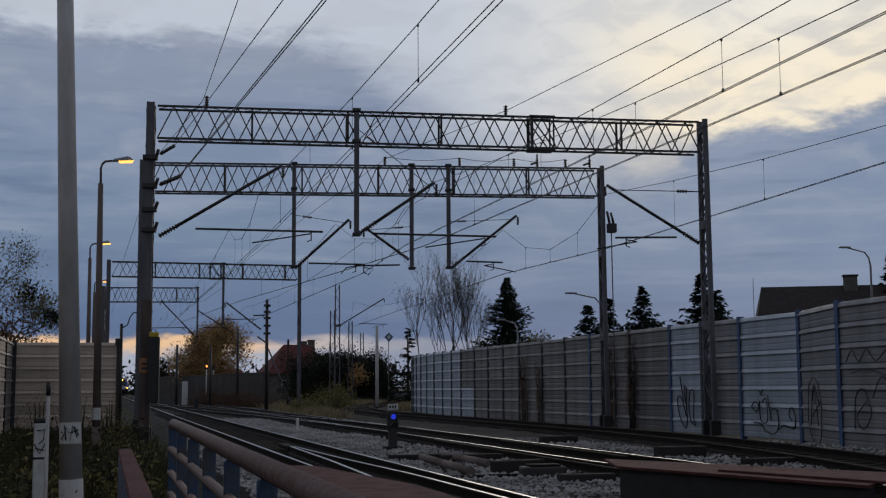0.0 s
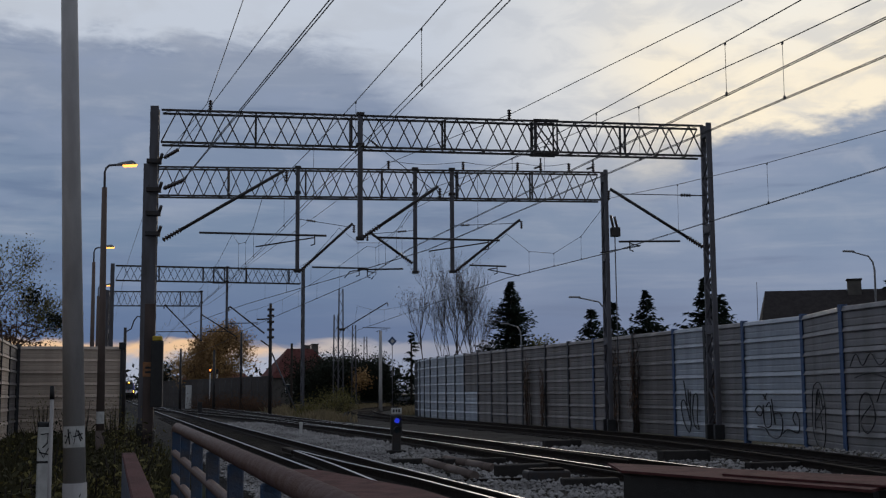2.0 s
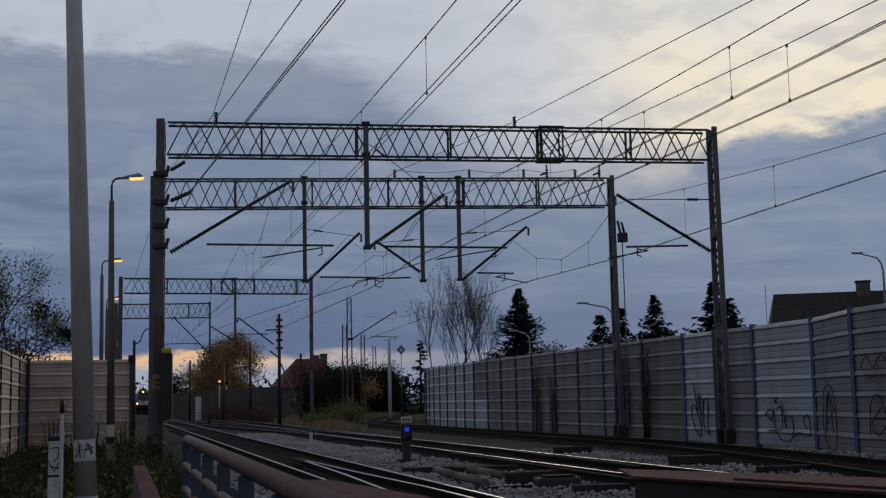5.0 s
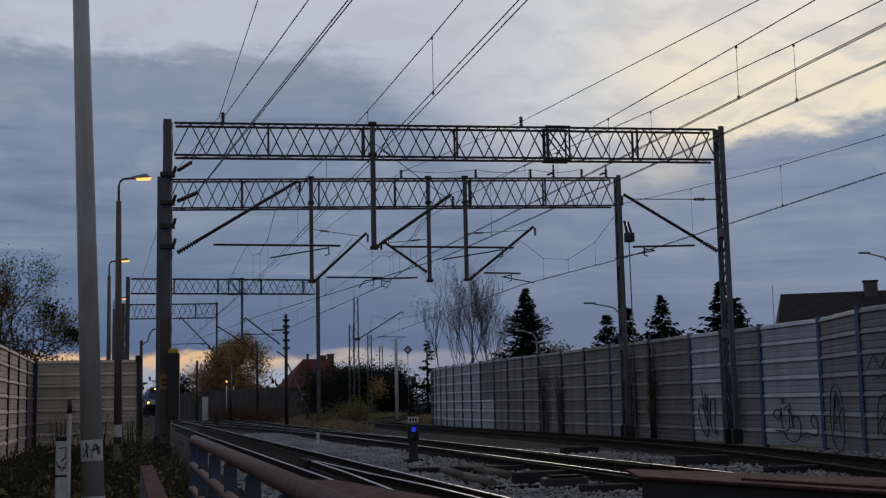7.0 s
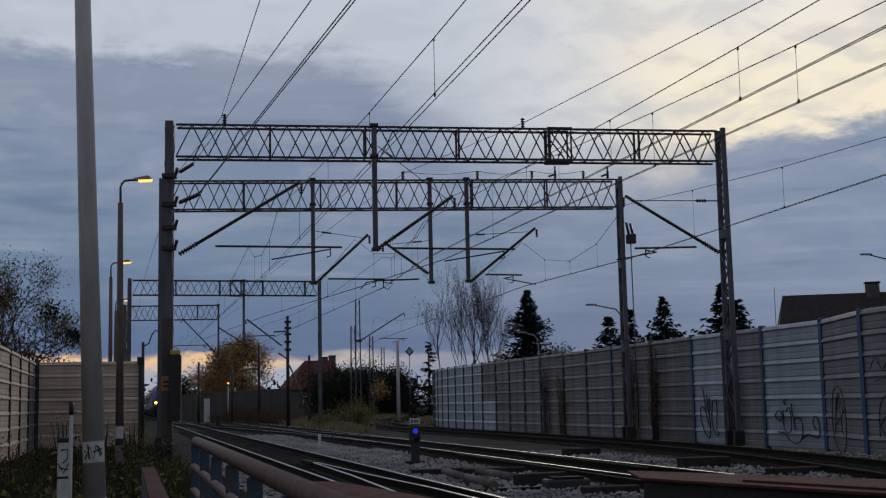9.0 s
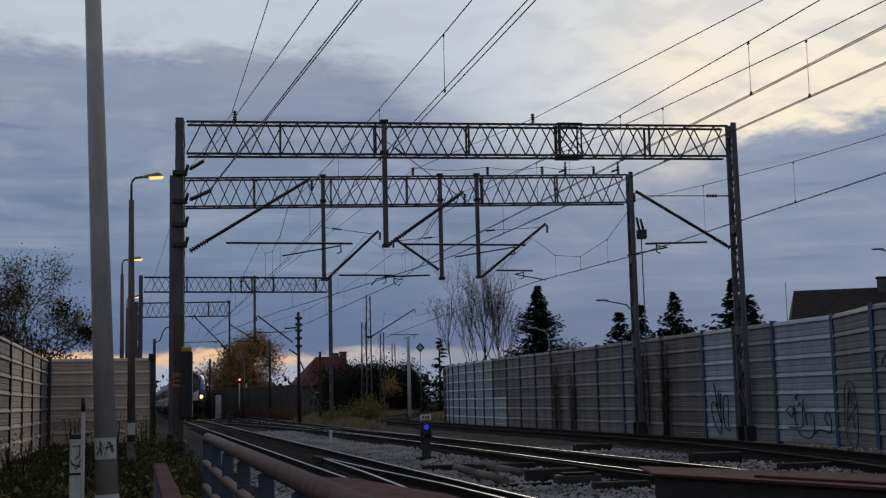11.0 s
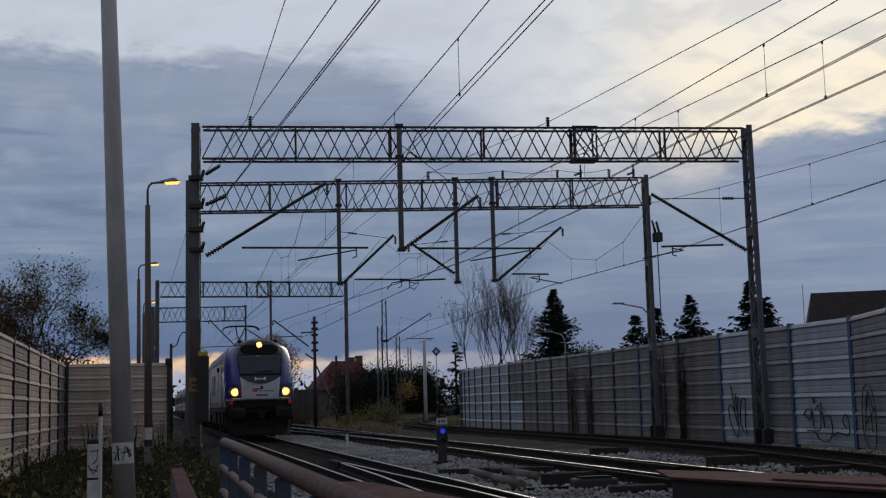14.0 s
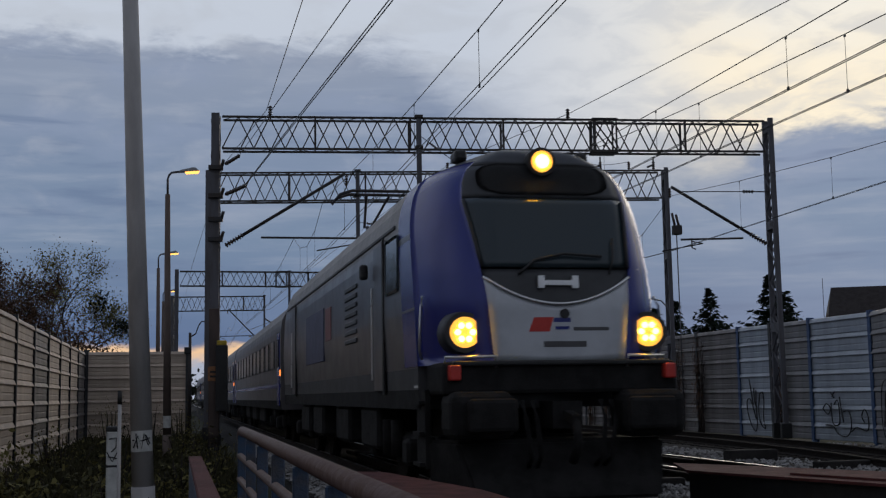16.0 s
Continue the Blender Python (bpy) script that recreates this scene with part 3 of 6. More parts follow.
def build_overhead():
    g, L = gantry((1.13, 37.0), (18.27, 35.25), 9.7, 8.7, "tall galvanised lattice portal gantry spanning three tracks, with a drop post", (11.9,))
    drop_post(g, 6.1, 5.85, 9.75)
    cantilever(g, (0.3, 5.78), (3.85, 7.95), (1.35, 5.1), 3.0, 6.02, -0.2)
    cantilever(g, (6.2, 5.95), (8.5, 7.55), (6.6, 10.4), 8.2, 5.95, -0.2, (6.2, 9.1))
    cantilever(g, (L - 0.25, 5.8), (L - 3.25, 7.6), (L - 1.0, L - 3.0), L - 3.6, 5.98, -0.1)
    bm = bmesh.new()
    tube(bm, [(L - 0.1, -0.1, 7.45), (L - 0.6, -0.1, 7.45)], 0.02)
    disc_stack(bm, (L - 0.6, -0.1, 7.45), (L - 0.95, -0.1, 7.45), 0.06, 4)
    tube(bm, [(L - 0.95, -0.1, 7.45), (L - 2.9, -0.1, 7.45)], 0.014)
    part("tie_rod", bm, DARKSTEEL, g)
    for x in (1.62, 10.75):
        pin_insulator(g, x, -0.2, 9.72, 0.3)
    # anchor fittings on the mast
    for z in (8.1, 7.25, 6.55, 5.95):
        bm = bmesh.new()
        box(bm, (0.02, -0.3, z), (0.42, 0.3, 0.12))
        tube(bm, [(0.18, -0.35, z - 0.03), (0.26, -0.5, z + 0.2)], 0.05)
        part("anchor_clamp", bm, DARKSTEEL, g)
    cab = part("relay_cabinet", bevelled((0.23, -0.42, 1.87), (0.34, 0.3, 1.9), 0.02), BLACK, g, "tall black steel cabinet strapped to the mast")
    part("cap", bevelled((0.23, -0.42, 2.89), (0.28, 0.22, 0.14), 0.03), YELLOWPAINT, cab, "yellow cap")
    part("mast_casing", bevelled((0.0, -0.36, 1.9), (0.3, 0.14, 4.0), 0.01, 1), MASTBROWN, g, "rust brown lower mast casing")
    part("number_plate", bevelled((-0.02, -0.43, 2.0), (0.3, 0.02, 0.42), 0.008, 1), ORANGEPLATE, g)
    bm = bmesh.new()
    for z in (1.92, 2.05):
        box(bm, (-0.02, -0.443, z), (0.16, 0.006, 0.06))
    part("plate_marking", bm, BLACK, g)

    g, L = gantry((1.2, 46.5), (18.31, 43.8), 9.7, 8.6, "galvanised lattice portal gantry with three drop posts and pin insulators", ())
    for x, z0 in ((5.55, 5.75), (9.95, 5.72), (11.35, 5.75)):
        drop_post(g, x, z0, 9.75)
    cantilever(g, (5.6, 5.75), (7.6, 7.6), (6.1, 8.2), 7.3, 5.95, -0.3, (5.6, 7.75))
    cantilever(g, (9.85, 6.1), (8.2, 7.3), (9.5, 7.8), 8.3, 5.9, -0.3, (9.9, 7.35))
    cantilever(g, (11.45, 5.8), (13.95, 7.8), (12.0, 13.4), 13.9, 6.05, -0.3, (11.4, 7.55))
    for x in (8.95, 11.8, 13.9, 14.8, 15.9, 16.85):
        pin_insulator(g, x, -0.2, 9.72, 0.3)
    bm = bmesh.new()
    for x in (14.8, 16.85):
        tube(bm, [(x - 0.25, -0.2, 9.8), (x, -0.2, 9.9), (x, -0.2, 10.2)], 0.04)
    for a, b in ((8.95, 11.8), (11.8, 13.9), (13.9, 15.9)):
        tube(bm, [(a + (b - a) * i / 8, -0.2, 10.02 - 0.12 * math.sin(math.pi * i / 8)) for i in range(9)], 0.01, 5)
    part("jumper_wire", bm, WIRE, g)
    sw = part("switch_box", bevelled((L + 0.32, -0.3, 7.35), (0.34, 0.3, 0.35), 0.02), DARKSTEEL, g)
    bm = bmesh.new()
    tube(bm, [(L + 0.25, -0.3, 7.5), (L + 0.15, -0.3, 8.0)], 0.05)
    tube(bm, [(L + 0.4, -0.3, 7.5), (L + 0.3, -0.3, 7.95)], 0.05)
    part("switch_blade", bm, INSUL, sw)
    bm = bmesh.new()
    tube(bm, [(L + 0.3, -0.3, 7.2), (L + 0.33, -0.3, 0.2)], 0.022)
    part("operating_rod", bm, STEEL, sw)

    g, L = gantry((0.03, 83.0), (12.6, 83.3), 9.7, 8.7, "far lattice portal gantry over the main line tracks", (6.9,))
    drop_post(g, 7.4, 5.6, 9.75)
    cantilever(g, (9.95, 5.3), (7.6, 7.1), (9.5, 7.4), 8.4, 6.0, -0.2)
    g, L = gantry((-0.29, 104.3), (7.31, 103.2), 9.7, 8.5, "distant lattice half gantry over the main line track", (), True)
    cantilever(g, (7.3, 5.8), (4.6, 8.6), (6.8, 3.4), 4.4, 6.4, -0.2)
    cantilever(g, (7.6, 7.8), (10.4, 6.0), (8.0, 10.2), 9.4, 6.4, -0.2)
    for y in (150, 215):
        f = thing("overhead_mast", "distant steel overhead line mast with bracket", "overhead line mast", "distant masts", at=(11.6, y, 0))
        mast(f, 0, 8.2)
        cantilever(f, (-0.2, 6.0), (-2.4, 7.6), (-0.6, -2.8), -2.2, 6.1)


def catenary(name, label, supports, low=0.75, contact=5.6, carry=7.6, pair=0.024):
    """Messenger wire that sags from support to support, contact wires below it and droppers between. Supports: (x, y)."""
    c = thing(name, label, "overhead wire", "overhead wires")
    bm = bmesh.new()
    for (xa, ya), (xb, yb) in zip(supports, supports[1:]):
        span = yb - ya
        k = max(4, int(span / 5))
        top = []
        for i in range(k + 1):
            u = i / k
            top.append((xa + (xb - xa) * u, ya + span * u, carry - (carry - contact - low) * 4 * u * (1 - u)))
        tube(bm, top, 0.0085, 5)
        for i in range(1, k):
            if ya < 60:
                x, y, z = top[i]
                bd = bmesh.new()
                tube(bd, [(x, y, z), (x, y, contact)], 0.0045, 4)
                box(bd, (x, y, contact + 0.02), (0.022, 0.04, 0.05))
                box(bd, (x, y, z - 0.02), (0.018, 0.04, 0.045))
                part("dropper", bd, WIRE, c)
    part("messenger_wire", bm, WIRE, c)
    for off in ((-pair, pair) if pair else (0,)):
        bc = bmesh.new()
        tube(bc, [(x + off, y, contact) for x, y in supports], 0.0075, 5)
        part("contact_wire", bc, WIRE, c)
    return c


def wire(name, label, pts, r=0.011, strings=()):
    w = thing(name, label, "overhead wire", "overhead wires")
    bm = bmesh.new()
    tube(bm, pts, r, 5)
    part("conductor", bm, WIRE, w)
    for a, b in strings:
        bm = bmesh.new()
        disc_stack(bm, a, b, 0.06, 6)
        part("insulator", bm, INSUL, w)
    return w


def build_wires():
    catenary("main_overhead_line", "sagging messenger and twin contact wires over the main track", [(3.85, -24), (4.33, 36.8), (4.3, 46), (4.0, 83), (4.3, 104), (4.0, 147), (4.3, 206), (4.17, 300), (4.17, 420)], carry=7.2, pair=0.045)
    catenary("second_overhead_line", "sagging messenger and twin contact wires over the second track", [(8.65, -24), (8.65, 36.0), (9.2, 45), (8.8, 83), (9.2, 104), (8.8, 147), (9.1, 206), (9.1, 300), (9.1, 420)], carry=6.75)
    catenary("branch_overhead_line", "messenger and twin contact wires over the branch track", [(13.2, -20), (15.0, 35.4), (14.5, 44.4), (16.5, 84), (21.0, 112), (31, 140)], low=0.45, carry=7.3, pair=0.03)
    # wires that end on the near gantry
    wire("anchored_wire", "twin overhead wire anchored to a gantry mast", [(5.15, -6, 7.58), (1.85, 35.3, 7.3)], 0.012, [((1.85, 35.3, 7.3), (1.4, 36.6, 7.28))])
    wire("anchored_wire", "twin overhead wire anchored to a gantry mast", [(5.27, -6, 7.58), (1.9, 35.2, 7.33)], 0.012, [((1.9, 35.2, 7.33), (1.4, 36.6, 7.3))])
    wire("anchored_wire", "thin overhead wire anchored to a gantry mast", [(3.9, -6, 6.3), (1.72, 35.0, 8.15)], 0.01, [((1.72, 35.0, 8.15), (1.4, 36.6, 8.2))])
    wire("feeder_wire", "feeder wire carried on the gantry top insulators", [(2.64, -10, 9.7), (2.64, 25, 9.88), (2.63, 36.9, 9.95), (1.7, 46.3, 10.0), (1.0, 83, 10.0), (0.8, 104, 10.0), (0.5, 147, 10)], 0.011)
    wire("feeder_wire", "feeder wire carried on the gantry top insulators", [(12.6, -10, 7.34), (12.15, 22, 9.14), (11.95, 36.0, 9.95), (10.1, 45.2, 10.0), (9.0, 83, 10.0), (8.0, 147, 10.0)], 0.011)
    catenary("crossover_overhead_line", "messenger and contact wires over the turnout between two tracks", [(10.3, -24), (9.25, 36.0), (8.2, 45.3), (6.3, 60), (4.3, 83)], carry=7.45)


# ---- noise barriers ----
def cassette_mesh(w, h, name, material):
    """One ribbed barrier cassette, lying along x, with a folded ridge and a shallow groove."""
    prof = [(0.0, 0.0), (-0.03, 0.015), (-0.03, h * 0.28), (-0.018, h * 0.31), (-0.018, h * 0.36), (-0.03, h * 0.39), (-0.03, h * 0.66), (-0.018, h * 0.69), (-0.018, h * 0.74), (-0.03, h * 0.77), (-0.032, h - 0.15), (-0.08, h - 0.14), (-0.084, h - 0.125), (-0.03, h - 0.02), (0.0, h)]
    bm = bmesh.new()
    rows = [[bm.verts.new((x, y, z)) for y, z in prof] + [bm.verts.new((x, 0.1, h)), bm.verts.new((x, 0.1, 0))] for x in (0, w)]
    n = len(rows[0])
    for j in range(n):
        bm.faces.new((rows[0][j], rows[1][j], rows[1][(j + 1) % n], rows[0][(j + 1) % n]))
    bm.faces.new(rows[0])
    bm.faces.new(rows[1][::-1])
    return mesh_of(bm, name, material)


def barrier(name, label, posts, z0, height, rows, materials, post_mats, flip=1, tall=0.05):
    """Posts as (x, y) along the foot; each bay is filled with cassettes that face the track."""
    w = thing(name, label, "noise barrier", kind="structure")
    h = height / rows
    for i, (x, y) in enumerate(posts):
        p = bmesh.new()
        zt = z0 + height + tall
        d = Vector((posts[min(i + 1, len(posts) - 1)][0] - posts[max(i - 1, 0)][0], posts[min(i + 1, len(posts) - 1)][1] - posts[max(i - 1, 0)][1], 0)).normalized()
        for o in (-0.08, 0.08):
            nrm = Vector((-d.y, d.x, 0)) * o
            member(p, Vector((x, y, z0 - 0.4)) + nrm, Vector((x, y, zt)) + nrm, 0.16 if abs(d.y) < 0.5 else 0.02, 0.02 if abs(d.y) < 0.5 else 0.16)
        member(p, (x, y, z0 - 0.4), (x, y, zt), 0.02 if abs(d.y) < 0.5 else 0.16, 0.16 if abs(d.y) < 0.5 else 0.02)
        part("post", p, post_mats(i), w)
    for i, (a, b) in enumerate(zip(posts, posts[1:])):
        L = math.hypot(b[0] - a[0], b[1] - a[1])
        ang = math.degrees(math.atan2(b[1] - a[1], b[0] - a[0]))
        cache = {}
        for r in range(rows):
            m = materials(i, r)
            if m.name not in cache:
                cache[m.name] = cassette_mesh(L - 0.05, h - 0.0006, "panel", m)
            q = part("panel", cache[m.name], None, w)
            q.matrix_basis = pose(a[0], a[1], z0 + r * h, 0, 0, ang) @ Matrix.Translation((0.025, 0, 0))
    return w


def scribble(name, label, strokes, origin, along, r=0.028):
    """Spray paint strokes on a wall face. Strokes are lists of (u, v); along is the wall's unit direction."""
    g = thing(name, label, "graffiti", "graffiti", kind="structure")
    o, d = Vector(origin), Vector(along)
    for s in strokes:
        pts = []
        k = len(s)
        for i in range(k - 1):
            p0, p1, p2, p3 = s[max(i - 1, 0)], s[i], s[i + 1], s[min(i + 2, k - 1)]
            for j in range(5):
                u = j / 5
                c = [0.5 * (2 * p1[q] + (p2[q] - p0[q]) * u + (2 * p0[q] - 5 * p1[q] + 4 * p2[q] - p3[q]) * u * u + (3 * p1[q] - p0[q] - 3 * p2[q] + p3[q]) * u ** 3) for q in (0, 1)]
                pts.append(o + d * c[0] + Vector((0, 0, c[1])))
        pts.append(o + d * s[-1][0] + Vector((0, 0, s[-1][1])))
        bm = bmesh.new()
        tube(bm, pts, r, 5)
        part("stroke", bm, SPRAY, g)
    return g


def build_barriers():
    right = [(21.3, 86.5), (20.9, 84.6), (20.5, 82.7), (20.2, 80.7), (20.0, 78.7), (19.85, 76.6), (19.75, 74.4), (19.7, 72.2), (19.7, 70.2), (19.7, 68.2), (19.7, 65.5), (19.7, 63.0), (19.7, 60.4), (19.75, 58), (19.8, 54.8), (19.8, 51.8), (19.75, 48.7), (19.7, 44.5), (19.7, 40.9), (19.72, 38.5), (19.75, 35.9), (19.75, 32.35), (18.6, 28.55), (18.35, 24.6), (18.25, 20.6), (18.2, 16.6), (18.2, 12.6), (18.2, 8.6), (18.2, 4.6), (18.2, 0.6)]

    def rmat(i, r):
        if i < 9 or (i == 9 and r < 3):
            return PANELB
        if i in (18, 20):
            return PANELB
        # near bays brightened by colour instead of by light
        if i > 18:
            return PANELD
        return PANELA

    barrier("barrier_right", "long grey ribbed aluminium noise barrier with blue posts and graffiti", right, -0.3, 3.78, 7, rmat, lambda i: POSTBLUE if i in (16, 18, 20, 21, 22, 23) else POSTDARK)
    left = [(-3.9, 4), (-3.9, 8), (-3.9, 12), (-3.9, 16), (-3.9, 20), (-3.9, 24), (-3.9, 28), (-3.9, 32), (-3.9, 36), (-3.9, 40), (-3.9, 44), (-3.9, 48), (-3.9, 52), (-3.9, 56)]
    barrier("barrier_left", "tan and grey ribbed noise barrier with slim dark posts", left, -0.75, 4.13, 8, lambda i, r: PANELC if (i + r * 0) % 4 else PANELA, lambda i: POSTBLUE if i == 6 else POSTDARK)
    back = [(-3.8, 56.1), (0.52, 56.1)]
    barrier("barrier_return", "tan ribbed noise barrier return across the verge", back, -0.75, 4.13, 8, lambda i, r: PANELC, lambda i: POSTDARK, tall=0.1)
    scribble("graffiti", "black looping spray paint tag on the barrier", [[(1.31, 1.27), (1.28, 0.71), (1.31, 0.14), (1.17, -0.14), (0.83, 0.14), (0.62, 0.58), (0.62, 0.90), (0.83, 0.96), (1.03, 0.71), (1.24, 0.27)], [(0.83, 1.65), (0.97, 1.15), (1.06, 0.77)], [(1.15, 1.34), (1.17, 0.96), (1.24, 0.71)], [(1.59, 1.15), (1.79, 1.18), (1.86, 0.90), (1.79, 0.27), (1.89, -0.02), (1.59, 0.11), (1.45, 0.52), (1.52, 0.96), (1.59, 1.15)]], (19.6, 40.9, 0.0), (0.008, -1, 0), 0.022)
    scribble("graffiti", "black angular spray paint tag on the barrier", [[(0.85, 0.17), (1.30, 0.14), (1.58, -0.09), (2.09, -0.14), (2.34, 0.14), (2.26, 0.58), (1.86, 0.58)], [(2.34, -0.01), (2.66, 0.13), (3.22, 0.05), (3.28, 0.44), (3.11, 0.66), (2.94, 0.47), (3.08, 0.27)], [(1.24, 0.85), (1.30, 0.23), (1.69, 0.25), (1.64, 0.91), (1.41, 0.79)], [(1.75, 1.03), (1.81, 0.67), (1.92, 0.26), (1.86, 0.58)], [(1.24, 1.16), (1.41, 1.00)], [(1.47, 1.19), (1.30, 1.03)], [(0.73, 0.67), (0.96, 0.82), (1.19, 0.67), (1.02, 0.50), (0.73, 0.67)]], (19.64, 35.9, 0.0), (0, -1, 0), 0.02)
    scribble("graffiti", "tall black spray paint tag on the barrier", [[(1.56, 1.52), (1.07, 1.38), (0.88, 0.87), (0.88, 0.18), (1.36, -0.27), (1.95, -0.24), (2.18, 0.30), (2.15, 0.93), (1.85, 1.41), (1.56, 1.52)], [(1.07, 0.18), (1.46, 1.27), (1.85, 0.18)], [(1.17, 0.41), (2.15, 0.87)], [(1.36, 0.87), (1.56, 1.32), (1.99, 0.75)]], (19.64, 32.3, 0.0), (-0.29, -0.957, 0), 0.014)
    scribble("graffiti", "faded black spray paint scrawl on the barrier", [[(0.2, 1.9), (0.5, 2.2), (0.8, 1.9), (1.2, 2.2), (1.6, 1.9), (2.2, 2.2), (2.8, 2.0)], [(0.4, 1.6), (1.2, 1.7), (2.2, 1.5)], [(0.5, 0.2), (0.6, 1.0), (1.0, 1.2), (1.3, 0.6), (0.9, 0.2), (0.6, 0.5), (1.1, 0.9)], [(1.4, 1.0), (1.8, 1.5), (2.2, 1.3)]], (18.47, 28.3, 0.0), (-0.06, -1, 0), 0.016)


def vine(y, x, height, seed, width=0.5, stems=7):
    """Bare climbing stems that fork up the face of the barrier."""
    rng = np.random.default_rng(seed)
    v = thing("climbing_vine", "dark bare climbing vine on the grey noise barrier", "vine", "vines", at=(x, y, -0.3))
    for k in range(stems):
        bm = bmesh.new()
        a = rng.uniform(-width / 2, width / 2)
        pts = [(-rng.uniform(0.03, 0.1), a, -0.1)]
        top = height * rng.uniform(0.5, 1.0)
        for i in range(1, 9):
            a += rng.normal(0, 0.06)
            pts.append((-rng.uniform(0.02, 0.08), a, top * i / 8))
        tube(bm, pts, rng.uniform(0.014, 0.03), 5, 0.006)
        for i in range(3, 9):
            for q in (-1, 1):
                p = pts[i]
                tube(bm, [p, (p[0] - 0.02, p[1] + q * rng.uniform(0.08, 0.2), p[2] + rng.uniform(0.1, 0.25)), (p[0] - 0.03, p[1] + q * rng.uniform(0.12, 0.34), p[2] + rng.uniform(0.1, 0.5))], 0.008, 4, 0.004)
        part("stem", bm, VINE, v)
    cl = [(-0.09, rng.uniform(-width / 2, width / 2), height * rng.uniform(0.1, 0.95)) for _ in range(40)]
    vs, fs = [], []
    for i in range(420):
        c = cl[rng.integers(40)]
        c = (-0.13 + rng.normal(0, 0.02), c[1] + rng.normal(0, 0.12), c[2] + rng.normal(0, 0.2))
        e = rng.uniform(-0.06, 0.06, 4)
        vs += [(c[0], c[1] - 0.035, c[2] + e[0]), (c[0] - 0.02, c[1] + e[1], c[2] - 0.04), (c[0], c[1] + 0.035, c[2] + e[2])]
        fs.append((3 * i, 3 * i + 1, 3 * i + 2))
    tagged(part("withered_leaves", soup(vs, fs, "withered_leaves", BROWNLEAF), None, v), kind="stuff")


def build_vines():
    vine(46.2, 19.63, 3.6, 1, 1.5, 12)
    vine(44.2, 19.6, 3.7, 2, 0.7, 9)
    vine(57.0, 19.68, 3.2, 3, 0.8, 8)
    vine(54.9, 19.7, 2.6, 4, 0.4, 5)
    vine(37.6, 19.6, 2.8, 5, 0.5, 5)


# ---- the footbridge and girders in front ----
def build_foreground():
    r = thing("bridge_railing", "blue steel bridge railing with a worn brown tubular handrail", "railing", at=(0.48, 0, 0.0))
    bm = bmesh.new()
    tube(bm, [(0, -1.0, 1.05), (0, 9.15, 1.05), (0, 9.26, 1.035), (0, 9.3, 0.99)], 0.034, 16)
    part("handrail", bm, HANDRAIL, r)
    for z in (0.87, 0.70, 0.55):
        bm = bmesh.new()
        tube(bm, [(-0.012, -1.0, z), (-0.012, 9.28, z)], 0.024, 10)
        part("rail", bm, HANDRAIL, r)
    for i in range(10):
        part("post", bevelled((0.0, 9.2 - i * 1.08, 0.42), (0.062, 0.03, 1.2), 0.006, 1), RAILBLUE, r)
    g = thing("walkway_girder", "narrow painted steel walkway edge beam with red-brown top", "steel girder", at=(0.085, 0, 0))
    part("flange", bevelled((0, 2.0, 1.04), (0.055, 6.8, 0.015), 0.004, 1), RUST, g)
    part("web", bevelled((-0.02, 2.0, 0.4), (0.012, 6.8, 1.26), 0.003, 1), RAILBLUE, g)
    d = thing("bridge_deck", "concrete walkway slab at the bridge end", "walkway", kind="structure")
    part("slab", bevelled((0.3, 1.5, -0.32), (0.9, 14.5, 0.18), 0.02), CONCDARK, d)
    p = thing("deck_girder", "red-brown riveted steel girder beside the track", "steel girder", at=(0, 0, 0))
    bm = bmesh.new()
    hexa(bm, [(1.45, -2, 0.47), (2.5, -2, 0.47), (2.5, 10.1, 0.47), (1.45, 10.1, 0.47), (1.45, -2, 0.5), (2.5, -2, 0.5), (2.5, 10.1, 0.5), (1.45, 10.1, 0.5)])
    hexa(bm, [(1.45, 10.1, 0.47), (2.5, 10.1, 0.47), (2.12, 12.9, 0.47), (1.5, 13.3, 0.47), (1.45, 10.1, 0.5), (2.5, 10.1, 0.5), (2.12, 12.9, 0.5), (1.5, 13.3, 0.5)])
    part("flange", bm, RUST, p)
    part("web", bevelled((1.95, 5.0, 0.05), (0.03, 14, 0.84), 0.004, 1), DARKSTEEL, p)
    q = thing("plate_girder", "heavy riveted bridge girder with red-brown top plates", "steel girder")
    bm = bmesh.new()
    hexa(bm, [(5.95, 13.9, 0.32), (7.0, 10.4, 0.32), (8.4, 11.6, 0.32), (6.4, 15.4, 0.32), (5.95, 13.9, 0.35), (7.0, 10.4, 0.35), (8.4, 11.6, 0.35), (6.4, 15.4, 0.35)])
    bm2 = bm
    part("flange", bm2, RUST, q)
    bm = bmesh.new()
    hexa(bm, [(6.6, 12.6, 0.354), (7.3, 10.3, 0.354), (7.9, 10.9, 0.354), (6.95, 13.2, 0.354), (6.6, 12.6, 0.375), (7.3, 10.3, 0.375), (7.9, 10.9, 0.375), (6.95, 13.2, 0.375)])
    part("cover_plate", bm, RUST, q)
    bm = bmesh.new()
    hexa(bm, [(6.0, 13.95, -0.9), (7.05, 10.45, -0.9), (7.15, 10.5, -0.9), (6.1, 14.05, -0.9), (6.0, 13.95, 0.318), (7.05, 10.45, 0.318), (7.15, 10.5, 0.318), (6.1, 14.05, 0.318)])
    part("web", bm, BLACK, q)


